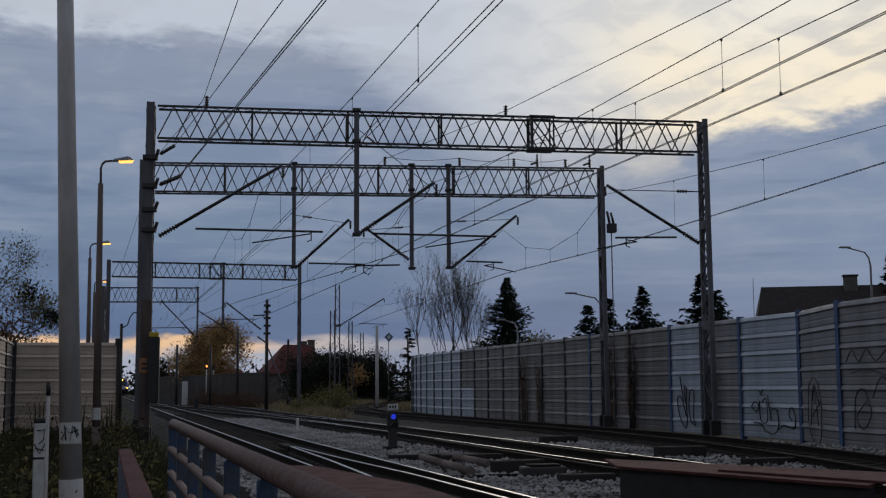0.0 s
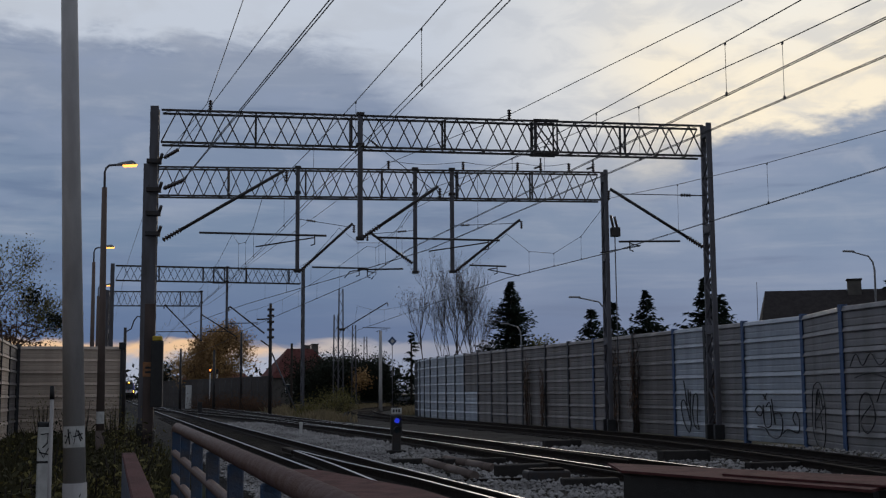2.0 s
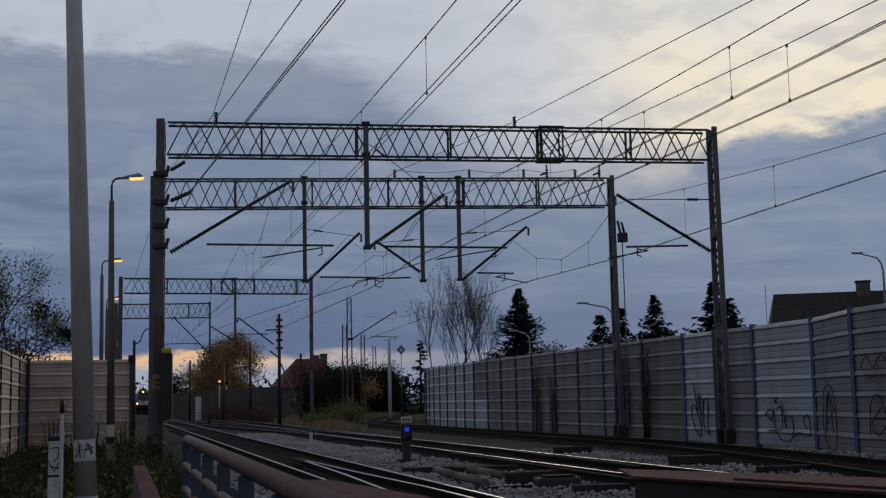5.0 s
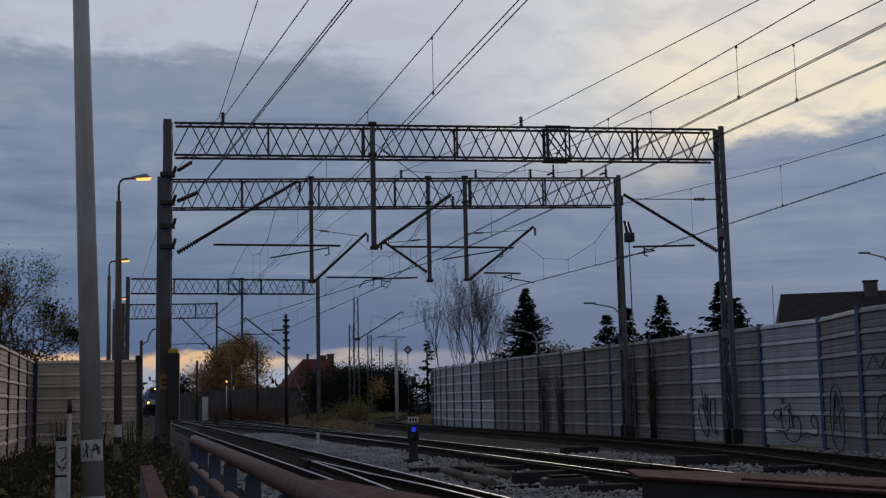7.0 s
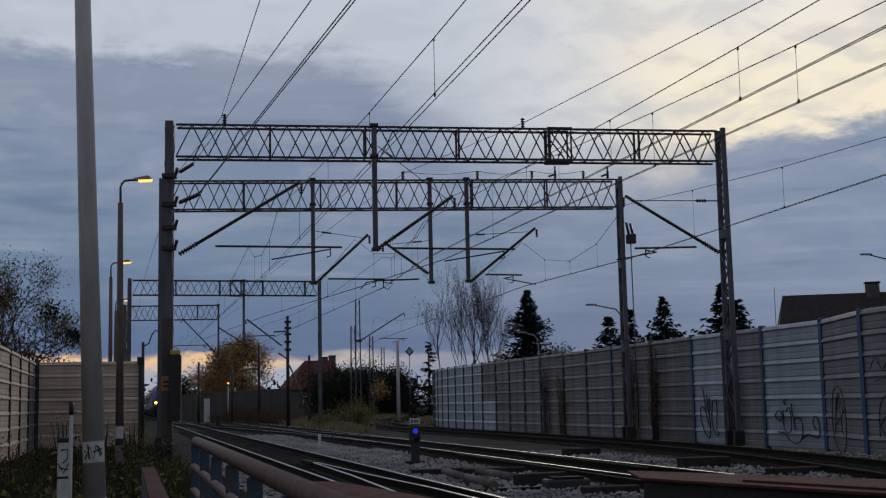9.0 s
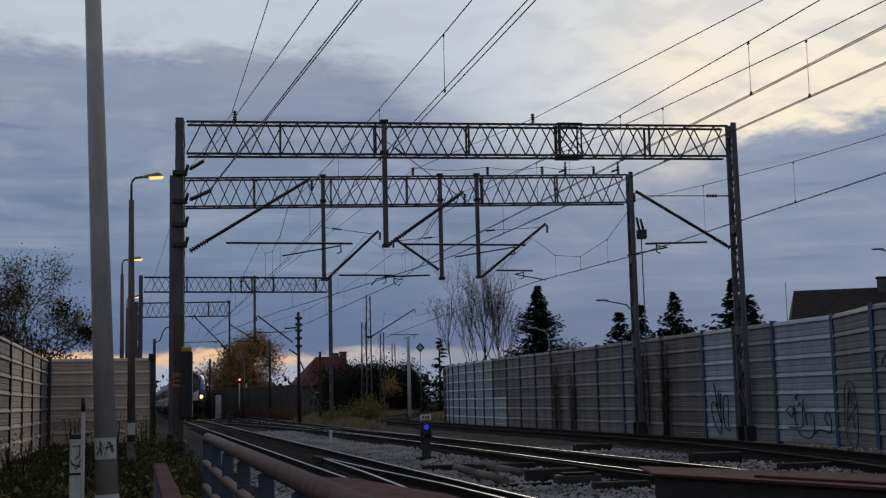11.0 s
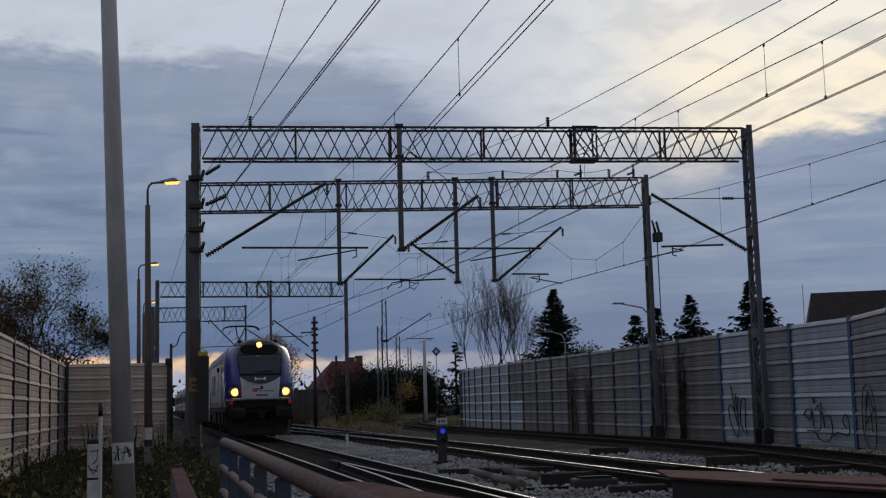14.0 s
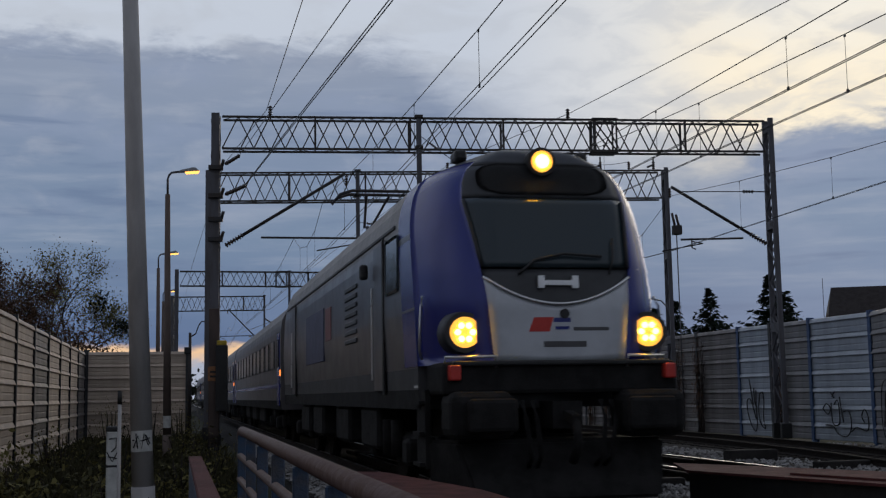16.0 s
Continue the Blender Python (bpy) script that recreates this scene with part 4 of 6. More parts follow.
# ---- lamps, posts, signals ----
def lamp_post(x, y, H, lit, lean=0.0, r0=0.15, r1=0.085, plate=None, skin=POLEBROWN):
    p = thing("street_lamp", ("tapered grey" if skin is CONC else "weathered brown-grey") + " concrete lamp post" + (" with a lit orange sodium lamp" if lit else ""), "street lamp", "street lamps", at=(x, y, -0.75))
    p.matrix_basis = pose(x, y, -0.75, 0, lean, 0)
    top = H + 0.75
    bm = bmesh.new()
    tube(bm, [(0, 0, -0.3), (0, 0, 1.0)], r0 * 1.12, 18, r0 * 1.06)
    part("base", bm, skin, p)
    bm = bmesh.new()
    tube(bm, [(0, 0, 1.0), (0, 0, top - 0.55)], r0, 18, r1)
    part("pole", bm, skin, p)
    bm = bmesh.new()
    tube(bm, [(0, 0, top - 0.6), (0, 0, top - 0.1), (0.04, 0, top + 0.04), (0.12, 0, top + 0.12), (0.35, 0, top + 0.15)], 0.035, 8)
    part("bracket", bm, STEEL, p)
    bm = bmesh.new()
    hexa(bm, [(0.3, -0.1, top + 0.12), (0.95, -0.11, top + 0.16), (0.95, 0.11, top + 0.16), (0.3, 0.1, top + 0.12), (0.36, -0.06, top + 0.2), (0.8, -0.07, top + 0.3), (0.8, 0.07, top + 0.3), (0.36, 0.06, top + 0.2)])
    bmesh.ops.bevel(bm, geom=bm.edges[:], offset=0.025, segments=2, affect="EDGES")
    h = part("lamp_head", bm, DULLLAMP, p)
    bm = bmesh.new()
    hexa(bm, [(0.55, -0.08, top + 0.09), (0.9, -0.08, top + 0.11), (0.9, 0.08, top + 0.11), (0.55, 0.08, top + 0.09), (0.5, -0.09, top + 0.14), (0.94, -0.1, top + 0.17), (0.94, 0.1, top + 0.17), (0.5, 0.09, top + 0.14)])
    part("lens", bm, SODIUM if lit else DULLLAMP, h)
    if plate:
        bm = bmesh.new()
        rr = r0 + 0.006
        a = [-2.7 + i * 2.25 / 8 for i in range(9)]
        lo, hi = plate
        v = [[bm.verts.new((math.cos(t) * rr, math.sin(t) * rr, z)) for t in a] for z in (lo, hi)]
        w = [[bm.verts.new((math.cos(t) * (rr - 0.004), math.sin(t) * (rr - 0.004), z)) for t in a] for z in (lo, hi)]
        for i in range(8):
            bm.faces.new((v[0][i], v[0][i + 1], v[1][i + 1], v[1][i]))
            bm.faces.new((w[0][i + 1], w[0][i], w[1][i], w[1][i + 1]))
        part("white_band", bm, WHITEPAINT, p, "white painted band scrawled with black marks")
    return p


def build_posts():
    p = lamp_post(-0.333, 15.5, 9.0, False, -2.15, 0.132, 0.085, (1.42, 1.67), CONC)
    bm = bmesh.new()
    for a in ([(-0.12, 1.16), (-0.05, 1.3), (0.0, 1.15), (0.04, 1.32), (0.1, 1.18)], [(-0.13, 1.25), (0.02, 1.24), (0.12, 1.27)], [(-0.08, 1.33), (-0.06, 1.15)], [(0.06, 1.31), (0.12, 1.2)]):
        tube(bm, [(u * 0.8, -math.sqrt(0.14 ** 2 - u * u * 0.64), v + 0.31) for u, v in a], 0.009, 5)
    part("scrawl", bm, SPRAY, p)
    lamp_post(-0.22, 37.5, 7.95, True, -0.4, 0.12, 0.075, (1.2, 1.55))
    lamp_post(-0.8, 60.0, 8.05, True, -0.3, 0.12, 0.075)
    lamp_post(-0.85, 84.0, 8.3, True, 0.0, 0.12, 0.075)
    lamp_post(-0.8, 108.0, 7.8, False, 0.0, 0.12, 0.075)
    m = thing("marker_post", "white concrete trackside marker post with black spray marks", "marker post", at=(-0.565, 12.0, -0.75))
    part("post", bevelled((0, 0, 0.875), (0.115, 0.09, 1.75), 0.015), WHITEPAINT, m)
    part("cap", bevelled((0, 0, 1.77), (0.12, 0.095, 0.05), 0.015), BLACK, m)
    part("band", bevelled((0, 0, 1.43), (0.119, 0.094, 0.025), 0.004, 1), BLACK, m)
    bm = bmesh.new()
    for a in ([(-0.03, 1.68), (0.035, 1.69), (0.03, 1.6), (-0.01, 1.56)], [(-0.05, 1.56), (0.0, 1.47), (0.05, 1.57)], [(-0.04, 1.52), (0.04, 1.5)]):
        tube(bm, [(u, -0.048, v) for u, v in a], 0.006, 5)
    part("scrawl", bm, SPRAY, m)
    s = thing("thin_stake", "thin weathered wooden stake with a black tip", "stake", at=(-0.49, 11.6, -0.75))
    bm = bmesh.new()
    tube(bm, [(0, 0, 0), (0.0, 0, 2.0)], 0.017, 8)
    part("shaft", bm, CONC, s)
    bm = bmesh.new()
    tube(bm, [(0, 0, 2.0), (0.0, 0, 2.12)], 0.021, 8)
    part("tip", bm, BLACK, s)
    # dwarf signal
    d = thing("dwarf_signal", "dwarf shunting signal showing a blue light, with a white plate", "signal", at=(6.74, 29.4, -0.22))
    part("foot", bevelled((0, 0, 0.06), (0.42, 0.34, 0.14), 0.02), CONCDARK, d)
    part("column", bevelled((0, 0, 0.3), (0.2, 0.16, 0.5), 0.02), DARKSTEEL, d)
    h = part("signal_head", bevelled((0, 0, 0.74), (0.28, 0.14, 0.5), 0.05, 3), BLACK, d)
    for z, m in ((0.84, BLUELIGHT), (0.61, GLASS)):
        bm = bmesh.new()
        tube(bm, [(0, -0.07, z), (0, -0.085, z)], 0.064, 18)
        part("lens", bm, m, h)
        bm = bmesh.new()
        k = 9
        a = [math.radians(10 + 160 * i / k) for i in range(k + 1)]
        ri = [[bm.verts.new((math.cos(t) * q, y, z + math.sin(t) * q)) for t in a] for q, y in ((0.085, -0.07), (0.085, -0.2), (0.095, -0.2), (0.095, -0.07))]
        for u, v in zip(ri, ri[1:] + ri[:1]):
            for i in range(k):
                bm.faces.new((u[i], u[i + 1], v[i + 1], v[i]))
        part("hood", bm, BLACK, h)
    pl = part("name_plate", bevelled((0, -0.02, 1.075), (0.26, 0.02, 0.14), 0.006, 1), WHITEPAINT, d)
    bm = bmesh.new()
    for x in (-0.07, 0.0, 0.065):
        box(bm, (x, -0.033, 1.075), (0.04, 0.005, 0.07))
    part("marking", bm, BLACK, pl)
    k = thing("distance_stake", "short white concrete stake between the tracks", "stake", at=(6.63, 44.1, -0.2))
    part("stake", bevelled((0, 0, 0.22), (0.1, 0.1, 0.5), 0.015), WHITEPAINT, k)
    k = thing("dwarf_signal", "small black dwarf signal beside the far track", "signal", at=(6.4, 92, -0.2))
    part("signal_head", bevelled((0, 0, 0.5), (0.34, 0.2, 0.8), 0.05), BLACK, k)
    part("foot", bevelled((0, 0, 0.05), (0.5, 0.4, 0.12), 0.02), CONCDARK, k)


build_ground()
build_tracks()
build_overhead()
build_wires()
build_barriers()
build_vines()
build_foreground()
build_posts()
build_stones()


# ---- the train ----
TRAIN = []
SETBACK = [(0.0, 0.0), (2.30, 0.0), (2.72, 0.10), (3.1, 0.26), (3.5, 0.42), (3.95, 0.62), (4.15, 0.80), (4.26, 1.1), (4.35, 1.8)]
HALF = [(0.0, 1.40), (1.6, 1.44), (2.3, 1.47), (3.2, 1.46), (3.5, 1.42), (3.75, 1.35), (3.9, 1.26), (4.02, 1.09), (4.12, 0.88), (4.22, 0.64), (4.31, 0.37), (4.35, 0.05)]
INNER = [(0.0, 0.74), (1.62, 0.76), (2.47, 0.84), (2.75, 0.88), (3.5, 0.98), (3.95, 0.92), (4.35, 0.5)]


def table(rows, z):
    for (a, va), (b, vb) in zip(rows, rows[1:]):
        if z <= b:
            return va + (vb - va) * (z - a) / (b - a)
    return rows[-1][1]


def front_point(x, z, out=0.0):
    """A point of the raked, rounded nose."""
    w = table(HALF, z)
    q = min(abs(x) / w, 1.0)
    return (x, table(SETBACK, z) + 0.95 * (max(0.0, q - 0.5) / 0.5) ** 2.3 - out, z)


def nose_patch(z0, z1, rows, side=0, out=0.0, thick=0.03, cols=12, hi=None):
    """A shell piece of the nose: side 0 is the middle field, -1 or 1 a corner."""
    bm = bmesh.new()
    layers = []
    for o in (out, out - thick):
        grid = []
        for j in range(rows + 1):
            z = z0 + (z1 - z0) * j / rows
            b, w = min(table(INNER, z), table(HALF, z) * 0.7), table(HALF, z)
            line = []
            for i in range(cols + 1):
                u = i / cols
                x = -b + 2 * b * u if side == 0 else side * (b + (w - b) * u)
                zz = z
                if hi:
                    zz = z + hi * (1 - (2 * u - 1) ** 2) * j / rows
                line.append(bm.verts.new(front_point(x, zz, o)))
            grid.append(line)
        layers.append(grid)
    for k, grid in enumerate(layers):
        for j in range(rows):
            for i in range(cols):
                q = [grid[j][i], grid[j][i + 1], grid[j + 1][i + 1], grid[j + 1][i]]
                f = bm.faces.new(q if (k == 0) == (side >= 0) else q[::-1])
                f.smooth = True
    a, b = layers
    rim = [[g[0][i] for i in range(cols + 1)] + [g[j][cols] for j in range(1, rows + 1)] + [g[rows][i] for i in range(cols - 1, -1, -1)] + [g[j][0] for j in range(rows - 1, 0, -1)] for g in layers]
    n = len(rim[0])
    for i in range(n):
        bm.faces.new((rim[0][i], rim[1][i], rim[1][(i + 1) % n], rim[0][(i + 1) % n]))
    return bm


def loft(ys, zs, half, material_of, first=None, last=None):
    """A body shell: half-width profile swept back along y; first and last shift the end rings by height."""
    bm = bmesh.new()
    rings = []
    for k, y in enumerate(ys):
        ring = []
        for s in (-1, 1):
            for z in (zs if s < 0 else zs[::-1]):
                dy = first(z) if (first and k == 0) else (last(z) if (last and k == len(ys) - 1) else 0)
                ring.append(bm.verts.new((s * half(z), y + dy, z)))
        rings.append(ring)
    n = len(rings[0])
    for a, b in zip(rings, rings[1:]):
        for j in range(n):
            f = bm.faces.new((a[j], a[(j + 1) % n], b[(j + 1) % n], b[j]))
            f.material_index = material_of((a[j].co.z + a[(j + 1) % n].co.z) / 2, (a[j].co.y + b[j].co.y) / 2)
            f.smooth = False
    bm.faces.new(rings[0][::-1])
    bm.faces.new(rings[-1])
    return bm


def bogie(parent, y, wheelbase=2.6, axles=2):
    bg = part("bogie", bevelled((0, y, 0.62), (2.1, wheelbase + 1.5, 0.3), 0.05, 1), UNDER, parent)
    for s in (-1, 1):
        part("side_frame", bevelled((s * 1.08, y, 0.6), (0.16, wheelbase + 1.3, 0.34), 0.05, 1), UNDER, bg)
        for q in (-0.35, 0.35):
            bm = bmesh.new()
            tube(bm, [(s * 1.2, y + q, 0.45), (s * 1.2, y + q, 0.95)], 0.1, 10)
            part("spring", bm, UNDER, bg)
        for i in range(axles):
            yy = y - wheelbase / 2 + i * wheelbase / (axles - 1)
            bm = bmesh.new()
            tube(bm, [(s * 0.69, yy, 0.56), (s * 0.83, yy, 0.56)], 0.56, 28)
            tube(bm, [(s * 0.655, yy, 0.56), (s * 0.69, yy, 0.56)], 0.59, 28)
            w = part("wheel", bm, RAILSIDE, bg)
            part("axle_box", bevelled((s * 1.2, yy, 0.56), (0.22, 0.4, 0.34), 0.05, 1), UNDER, bg)


def locomotive():
    lo = thing("locomotive", "navy blue and silver electric locomotive with lit headlights", "locomotive")
    zs = [1.12, 1.35, 1.6, 1.75, 2.3, 2.9, 3.2, 3.36, 3.5, 3.7, 3.9, 4.05, 4.18, 4.28, 4.35]
    half = lambda z: table(HALF, z)

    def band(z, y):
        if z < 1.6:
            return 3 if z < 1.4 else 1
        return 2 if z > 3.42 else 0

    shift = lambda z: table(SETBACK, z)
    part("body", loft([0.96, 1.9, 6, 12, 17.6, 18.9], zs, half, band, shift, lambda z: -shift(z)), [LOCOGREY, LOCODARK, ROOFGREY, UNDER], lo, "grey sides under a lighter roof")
    # nose
    part("nose_panel", nose_patch(1.64, 2.60, 10, 0, 0.0, hi=-0.34), LOCOSILVER, lo, "silver lower front panel")
    part("bonnet", nose_patch(2.18, 2.68, 6, 0, -0.012), LOCODARK, lo, "dark grey panel under the windscreen")
    part("windscreen", nose_patch(2.70, 3.54, 10, 0, 0.004), GLASS, lo, "wide dark raked windscreen")
    part("windscreen_frame", nose_patch(3.545, 3.96, 6, 0, 0.0), LOCODARK, lo, "dark grey frame above the windscreen")
    bm = bmesh.new()
    rows = []
    for k in range(9):
        z = 3.59 + 0.40 * k / 8
        w = 0.80 * (1 - 0.35 * (2 * k / 8 - 1) ** 4)
        rows.append([bm.verts.new(front_point(-w + 2 * w * i / 14, z, 0.014)) for i in range(15)])
    for a, b in zip(rows, rows[1:]):
        for i in range(14):
            bm.faces.new((a[i], a[i + 1], b[i + 1], b[i])).smooth = True
    bmesh.ops.solidify(bm, geom=bm.faces[:], thickness=0.012)
    part("brow", bm, BLACK, lo, "black rounded brow above the windscreen")
    for a in (-1, 1):
        bm = bmesh.new()
        tube(bm, [front_point(a * table(INNER, z) * 0.985, z, 0.012) for z in (2.70, 2.95, 3.2, 3.52)], 0.022, 6)
        part("windscreen_pillar", bm, BLACK, lo)
    part("cap", nose_patch(3.965, 4.345, 6, 0, 0.0), LOCODARK, lo)
    for s in (-1, 1):
        part("corner_panel", nose_patch(1.62, 4.04, 22, s, 0.0), LOCOBLUE, lo, "navy blue corner panel")
        part("corner_cap", nose_patch(4.045, 4.345, 6, s, 0.0), LOCODARK, lo)
        # blue wraps round onto the side
        bm = bmesh.new()
        prof = [1.62, 2.0, 2.5, 3.0, 3.3, 3.5, 3.7, 3.9]
        vv = [[bm.verts.new((s * (half(z) + o), y + shift(z), z)) for z in prof] for y, o in ((0.94, 0.006), (1.75, 0.006), (1.75, -0.02), (0.94, -0.02))]
        for a, b in zip(vv, vv[1:] + vv[:1]):
            for i in range(len(prof) - 1):
                bm.faces.new((a[i], b[i], b[i + 1], a[i + 1]))
        part("side_flash", bm, LOCOBLUE, lo)
    # chrome smile line
    bm = bmesh.new()
    pts = []
    for i in range(21):
        u = -1 + i / 10
        x = u * 0.86
        p = front_point(x, 2.28 + 0.31 * abs(u) ** 2.0, 0.015)
        pts.append(p)
    tube(bm, pts, 0.018, 6)
    part("trim_line", bm, CHROME, lo, "bright curved trim line")
    # emblem over the line
    bm = bmesh.new()
    for x in (-0.2, 0.2):
        y = front_point(x, 2.52)[1]
        box(bm, (x, y - 0.03, 2.53), (0.075, 0.03, 0.14))
    box(bm, (0, front_point(0, 2.52)[1] - 0.03, 2.52), (0.34, 0.03, 0.055))
    part("emblem", bm, CHROME, lo, "bright metal bar emblem")
    bm = bmesh.new()
    tube(bm, [(0.06, 0.06, 2.17), (0.06, -0.02, 2.17)], 0.055, 16)
    part("horn_socket", bm, BLACK, lo)
    # operator mark as plain shapes
    bm = bmesh.new()
    hexa(bm, [(-0.36, -0.004, 1.97), (-0.12, -0.004, 1.97), (-0.12, 0.02, 1.97), (-0.36, 0.02, 1.97), (-0.3, -0.004, 2.13), (-0.07, -0.004, 2.13), (-0.07, 0.02, 2.13), (-0.3, 0.02, 2.13)])
    part("red_mark", bm, REDPAINT, lo)
    bm = bmesh.new()
    box(bm, (0.03, 0.006, 2.10), (0.2, 0.02, 0.05))
    box(bm, (0.03, 0.006, 2.01), (0.16, 0.02, 0.035))
    part("blue_mark", bm, LOCOBLUE, lo)
    for x, z, w, h in ((0.37, 2.0, 0.42, 0.04), (0.06, 1.83, 0.5, 0.065)):
        part("lettering_bar", bevelled((x, 0.004, z), (w, 0.02, h), 0.004, 1), LOCOGREY, lo)
    # lights
    for x in (-1.075, 1.075):
        y0 = front_point(x, 1.97)[1]
        bm = bmesh.new()
        tube(bm, [(x * 1.0, y0 + 0.2, 1.97), (x, y0 - 0.10, 1.97)], 0.255, 24, 0.225)
        h = part("headlight", bm, LOCODARK, lo, "round dark headlight housing")
        bm = bmesh.new()
        tube(bm, [(x, y0 - 0.09, 1.97), (x, y0 - 0.112, 1.97)], 0.172, 24)
        part("lens", bm, HEADLIGHT, h, "amber lens whose glow stands in for the lamp halo")
        for i in range(6):
            a, q = i * math.pi / 3, 0.084
            bm = bmesh.new()
            tube(bm, [(x + q * math.cos(a), y0 - 0.112, 1.97 + q * math.sin(a)), (x + q * math.cos(a), y0 - 0.122, 1.97 + q * math.sin(a))], 0.036, 10)
            part("bulb", bm, LAMPCORE, h)
        s = 1 if x > 0 else -1
        part("tail_lamp", bevelled((s * 1.24, -0.06, 1.52), (0.13, 0.2, 0.17), 0.02), REDPAINT, lo, "red tail lamp, unlit")
        bm = bmesh.new()
        tube(bm, [(s * 0.76, -0.06, 1.58), (s * 0.76, -0.1, 1.7), (s * 1.28, 0.16, 1.7), (s * 1.3, 0.2, 1.55)], 0.018, 6)
        part("step_rail", bm, CHROME, lo)
        bm = bmesh.new()
        tube(bm, [(s * 1.43, 0.75, 1.7), (s * 1.47, 0.68, 1.8), (s * 1.45, 0.66, 2.3), (s * 1.42, 0.74, 2.42)], 0.018, 6)
        part("grab_rail", bm, CHROME, lo)
        # covered buffer
        b = part("buffer", bevelled((s * 0.98, -0.05, 1.06), (0.72, 0.62, 0.52), 0.12, 3), UNDER, lo, "large dark buffer cover")
        part("buffer_head", bevelled((s * 0.9, -0.42, 1.06), (0.55, 0.12, 0.36), 0.05, 2), UNDER, b)
        bm = bmesh.new()
        box(bm, (s * 1.38, 0.95, 0.9), (0.06, 0.5, 0.9))
        for z in (0.5, 0.85, 1.2):
            box(bm, (s * 1.4, 0.95, z), (0.14, 0.42, 0.04))
        part("cab_step", bm, UNDER, lo)
        part("data_plate", bevelled((s * 1.43, 1.1, 1.47), (0.01, 0.28, 0.2), 0.003, 1), WHITEPAINT, lo)
    top = front_point(0, 4.0)
    bm = bmesh.new()
    tube(bm, [(0, top[1] + 0.25, 4.0), (0, top[1] - 0.14, 4.0)], 0.185, 20, 0.17)
    h = part("top_light", bm, BLACK, lo)
    bm = bmesh.new()
    tube(bm, [(0, top[1] - 0.14, 4.0), (0, top[1] - 0.155, 4.0)], 0.13, 20)
    part("lens", bm, HEADLIGHT, h)
    bm = bmesh.new()
    tube(bm, [(0, top[1] - 0.155, 4.0), (0, top[1] - 0.165, 4.0)], 0.085, 16)
    part("bulb", bm, LAMPCORE, h)
    for s in (-1, 1):
        part("horn", bevelled((s * 0.78, 1.5, 4.22), (0.16, 0.3, 0.14), 0.04), BLACK, lo)
    # wiper
    bm = bmesh.new()
    tube(bm, [front_point(-0.45, 2.62, 0.03), front_point(-0.25, 2.78, 0.05), front_point(0.1, 2.86, 0.05), front_point(0.55, 2.83, 0.05)], 0.018, 6)
    tube(bm, [front_point(0.62, 2.62, 0.03), front_point(0.68, 2.8, 0.05), front_point(0.72, 3.05, 0.05)], 0.012, 6)
    part("wiper", bm, BLACK, lo)
    # frame under the nose
    part("buffer_beam", bevelled((0, 0.42, 1.46), (2.72, 0.95, 0.36), 0.05), UNDER, lo)
    part("front_ledge", bevelled((0, 0.14, 1.62), (2.5, 0.5, 0.06), 0.02), BLACK, lo)
    bm = bmesh.new()
    hexa(bm, [(-1.05, -0.25, 0.13), (1.05, -0.25, 0.13), (1.35, 0.75, 0.13), (-1.35, 0.75, 0.13), (-1.2, 0.05, 0.78), (1.2, 0.05, 0.78), (1.4, 0.8, 0.78), (-1.4, 0.8, 0.78)])
    bmesh.ops.bevel(bm, geom=bm.edges[:], offset=0.04, segments=2, affect="EDGES")
    part("snowplough", bm, UNDER, lo)
    bm = bmesh.new()
    box(bm, (0, 0.05, 1.05), (0.34, 0.5, 0.3))
    member(bm, (0, -0.2, 1.05), (0, -0.5, 1.0), 0.1)
    tube(bm, [(0, -0.45, 1.05), (0.02, -0.5, 0.75), (0, -0.35, 0.55)], 0.05, 8)
    part("coupling", bm, UNDER, lo)
    for x in (-0.5, -0.38, 0.4, 0.52):
        bm = bmesh.new()
        tube(bm, [(x, -0.15, 1.2), (x, -0.3, 1.0), (x * 0.9, -0.3, 0.6), (x * 0.85, -0.1, 0.5)], 0.028, 6)
        part("brake_hose", bm, UNDER, lo)
    # sides
    for s in (-1, 1):
        w = s * (half(2.5) + 0.006)
        for y, z, sy, sz in ((3.6, 2.35, 0.72, 2.0), (16.0, 2.35, 0.72, 2.0)):
            d = part("cab_door", bevelled((w - s * 0.01, y, z), (0.03, sy, sz), 0.01, 1), LOCOGREY, lo)
            part("door_gap", bevelled((w - s * 0.004, y - sy / 2 - 0.06, z), (0.03, 0.1, sz + 0.1), 0.004, 1), BLACK, d)
            part("handle", bevelled((w + s * 0.02, y + sy / 2 + 0.06, z - 0.2), (0.03, 0.03, 1.3), 0.008, 1), CHROME, d)
        part("cab_window", bevelled((w - s * 0.008, 2.45, 2.95), (0.03, 0.9, 0.72), 0.04, 2), GLASS, lo)
        part("mirror", bevelled((w + s * 0.1, 4.25, 3.05), (0.12, 0.14, 0.22), 0.04, 2), BLACK, lo)
        for i in range(7):
            part("louvre", bevelled((w, 6.3, 2.15 + i * 0.14), (0.03, 1.3, 0.07), 0.01, 1), LOCODARK, lo)
        part("blue_flash", bevelled((w - s * 0.004, 11.6, 2.45), (0.02, 3.2, 1.0), 0.004, 1), FADEDBLUE, lo)
        part("red_flash", bevelled((w - s * 0.004, 9.3, 2.6), (0.02, 0.8, 0.6), 0.004, 1), FADEDRED, lo)
        part("gutter", bevelled((s * (half(3.5) + 0.01), 10.2, 3.45), (0.04, 15.6, 0.05), 0.008, 1), BLACK, lo)
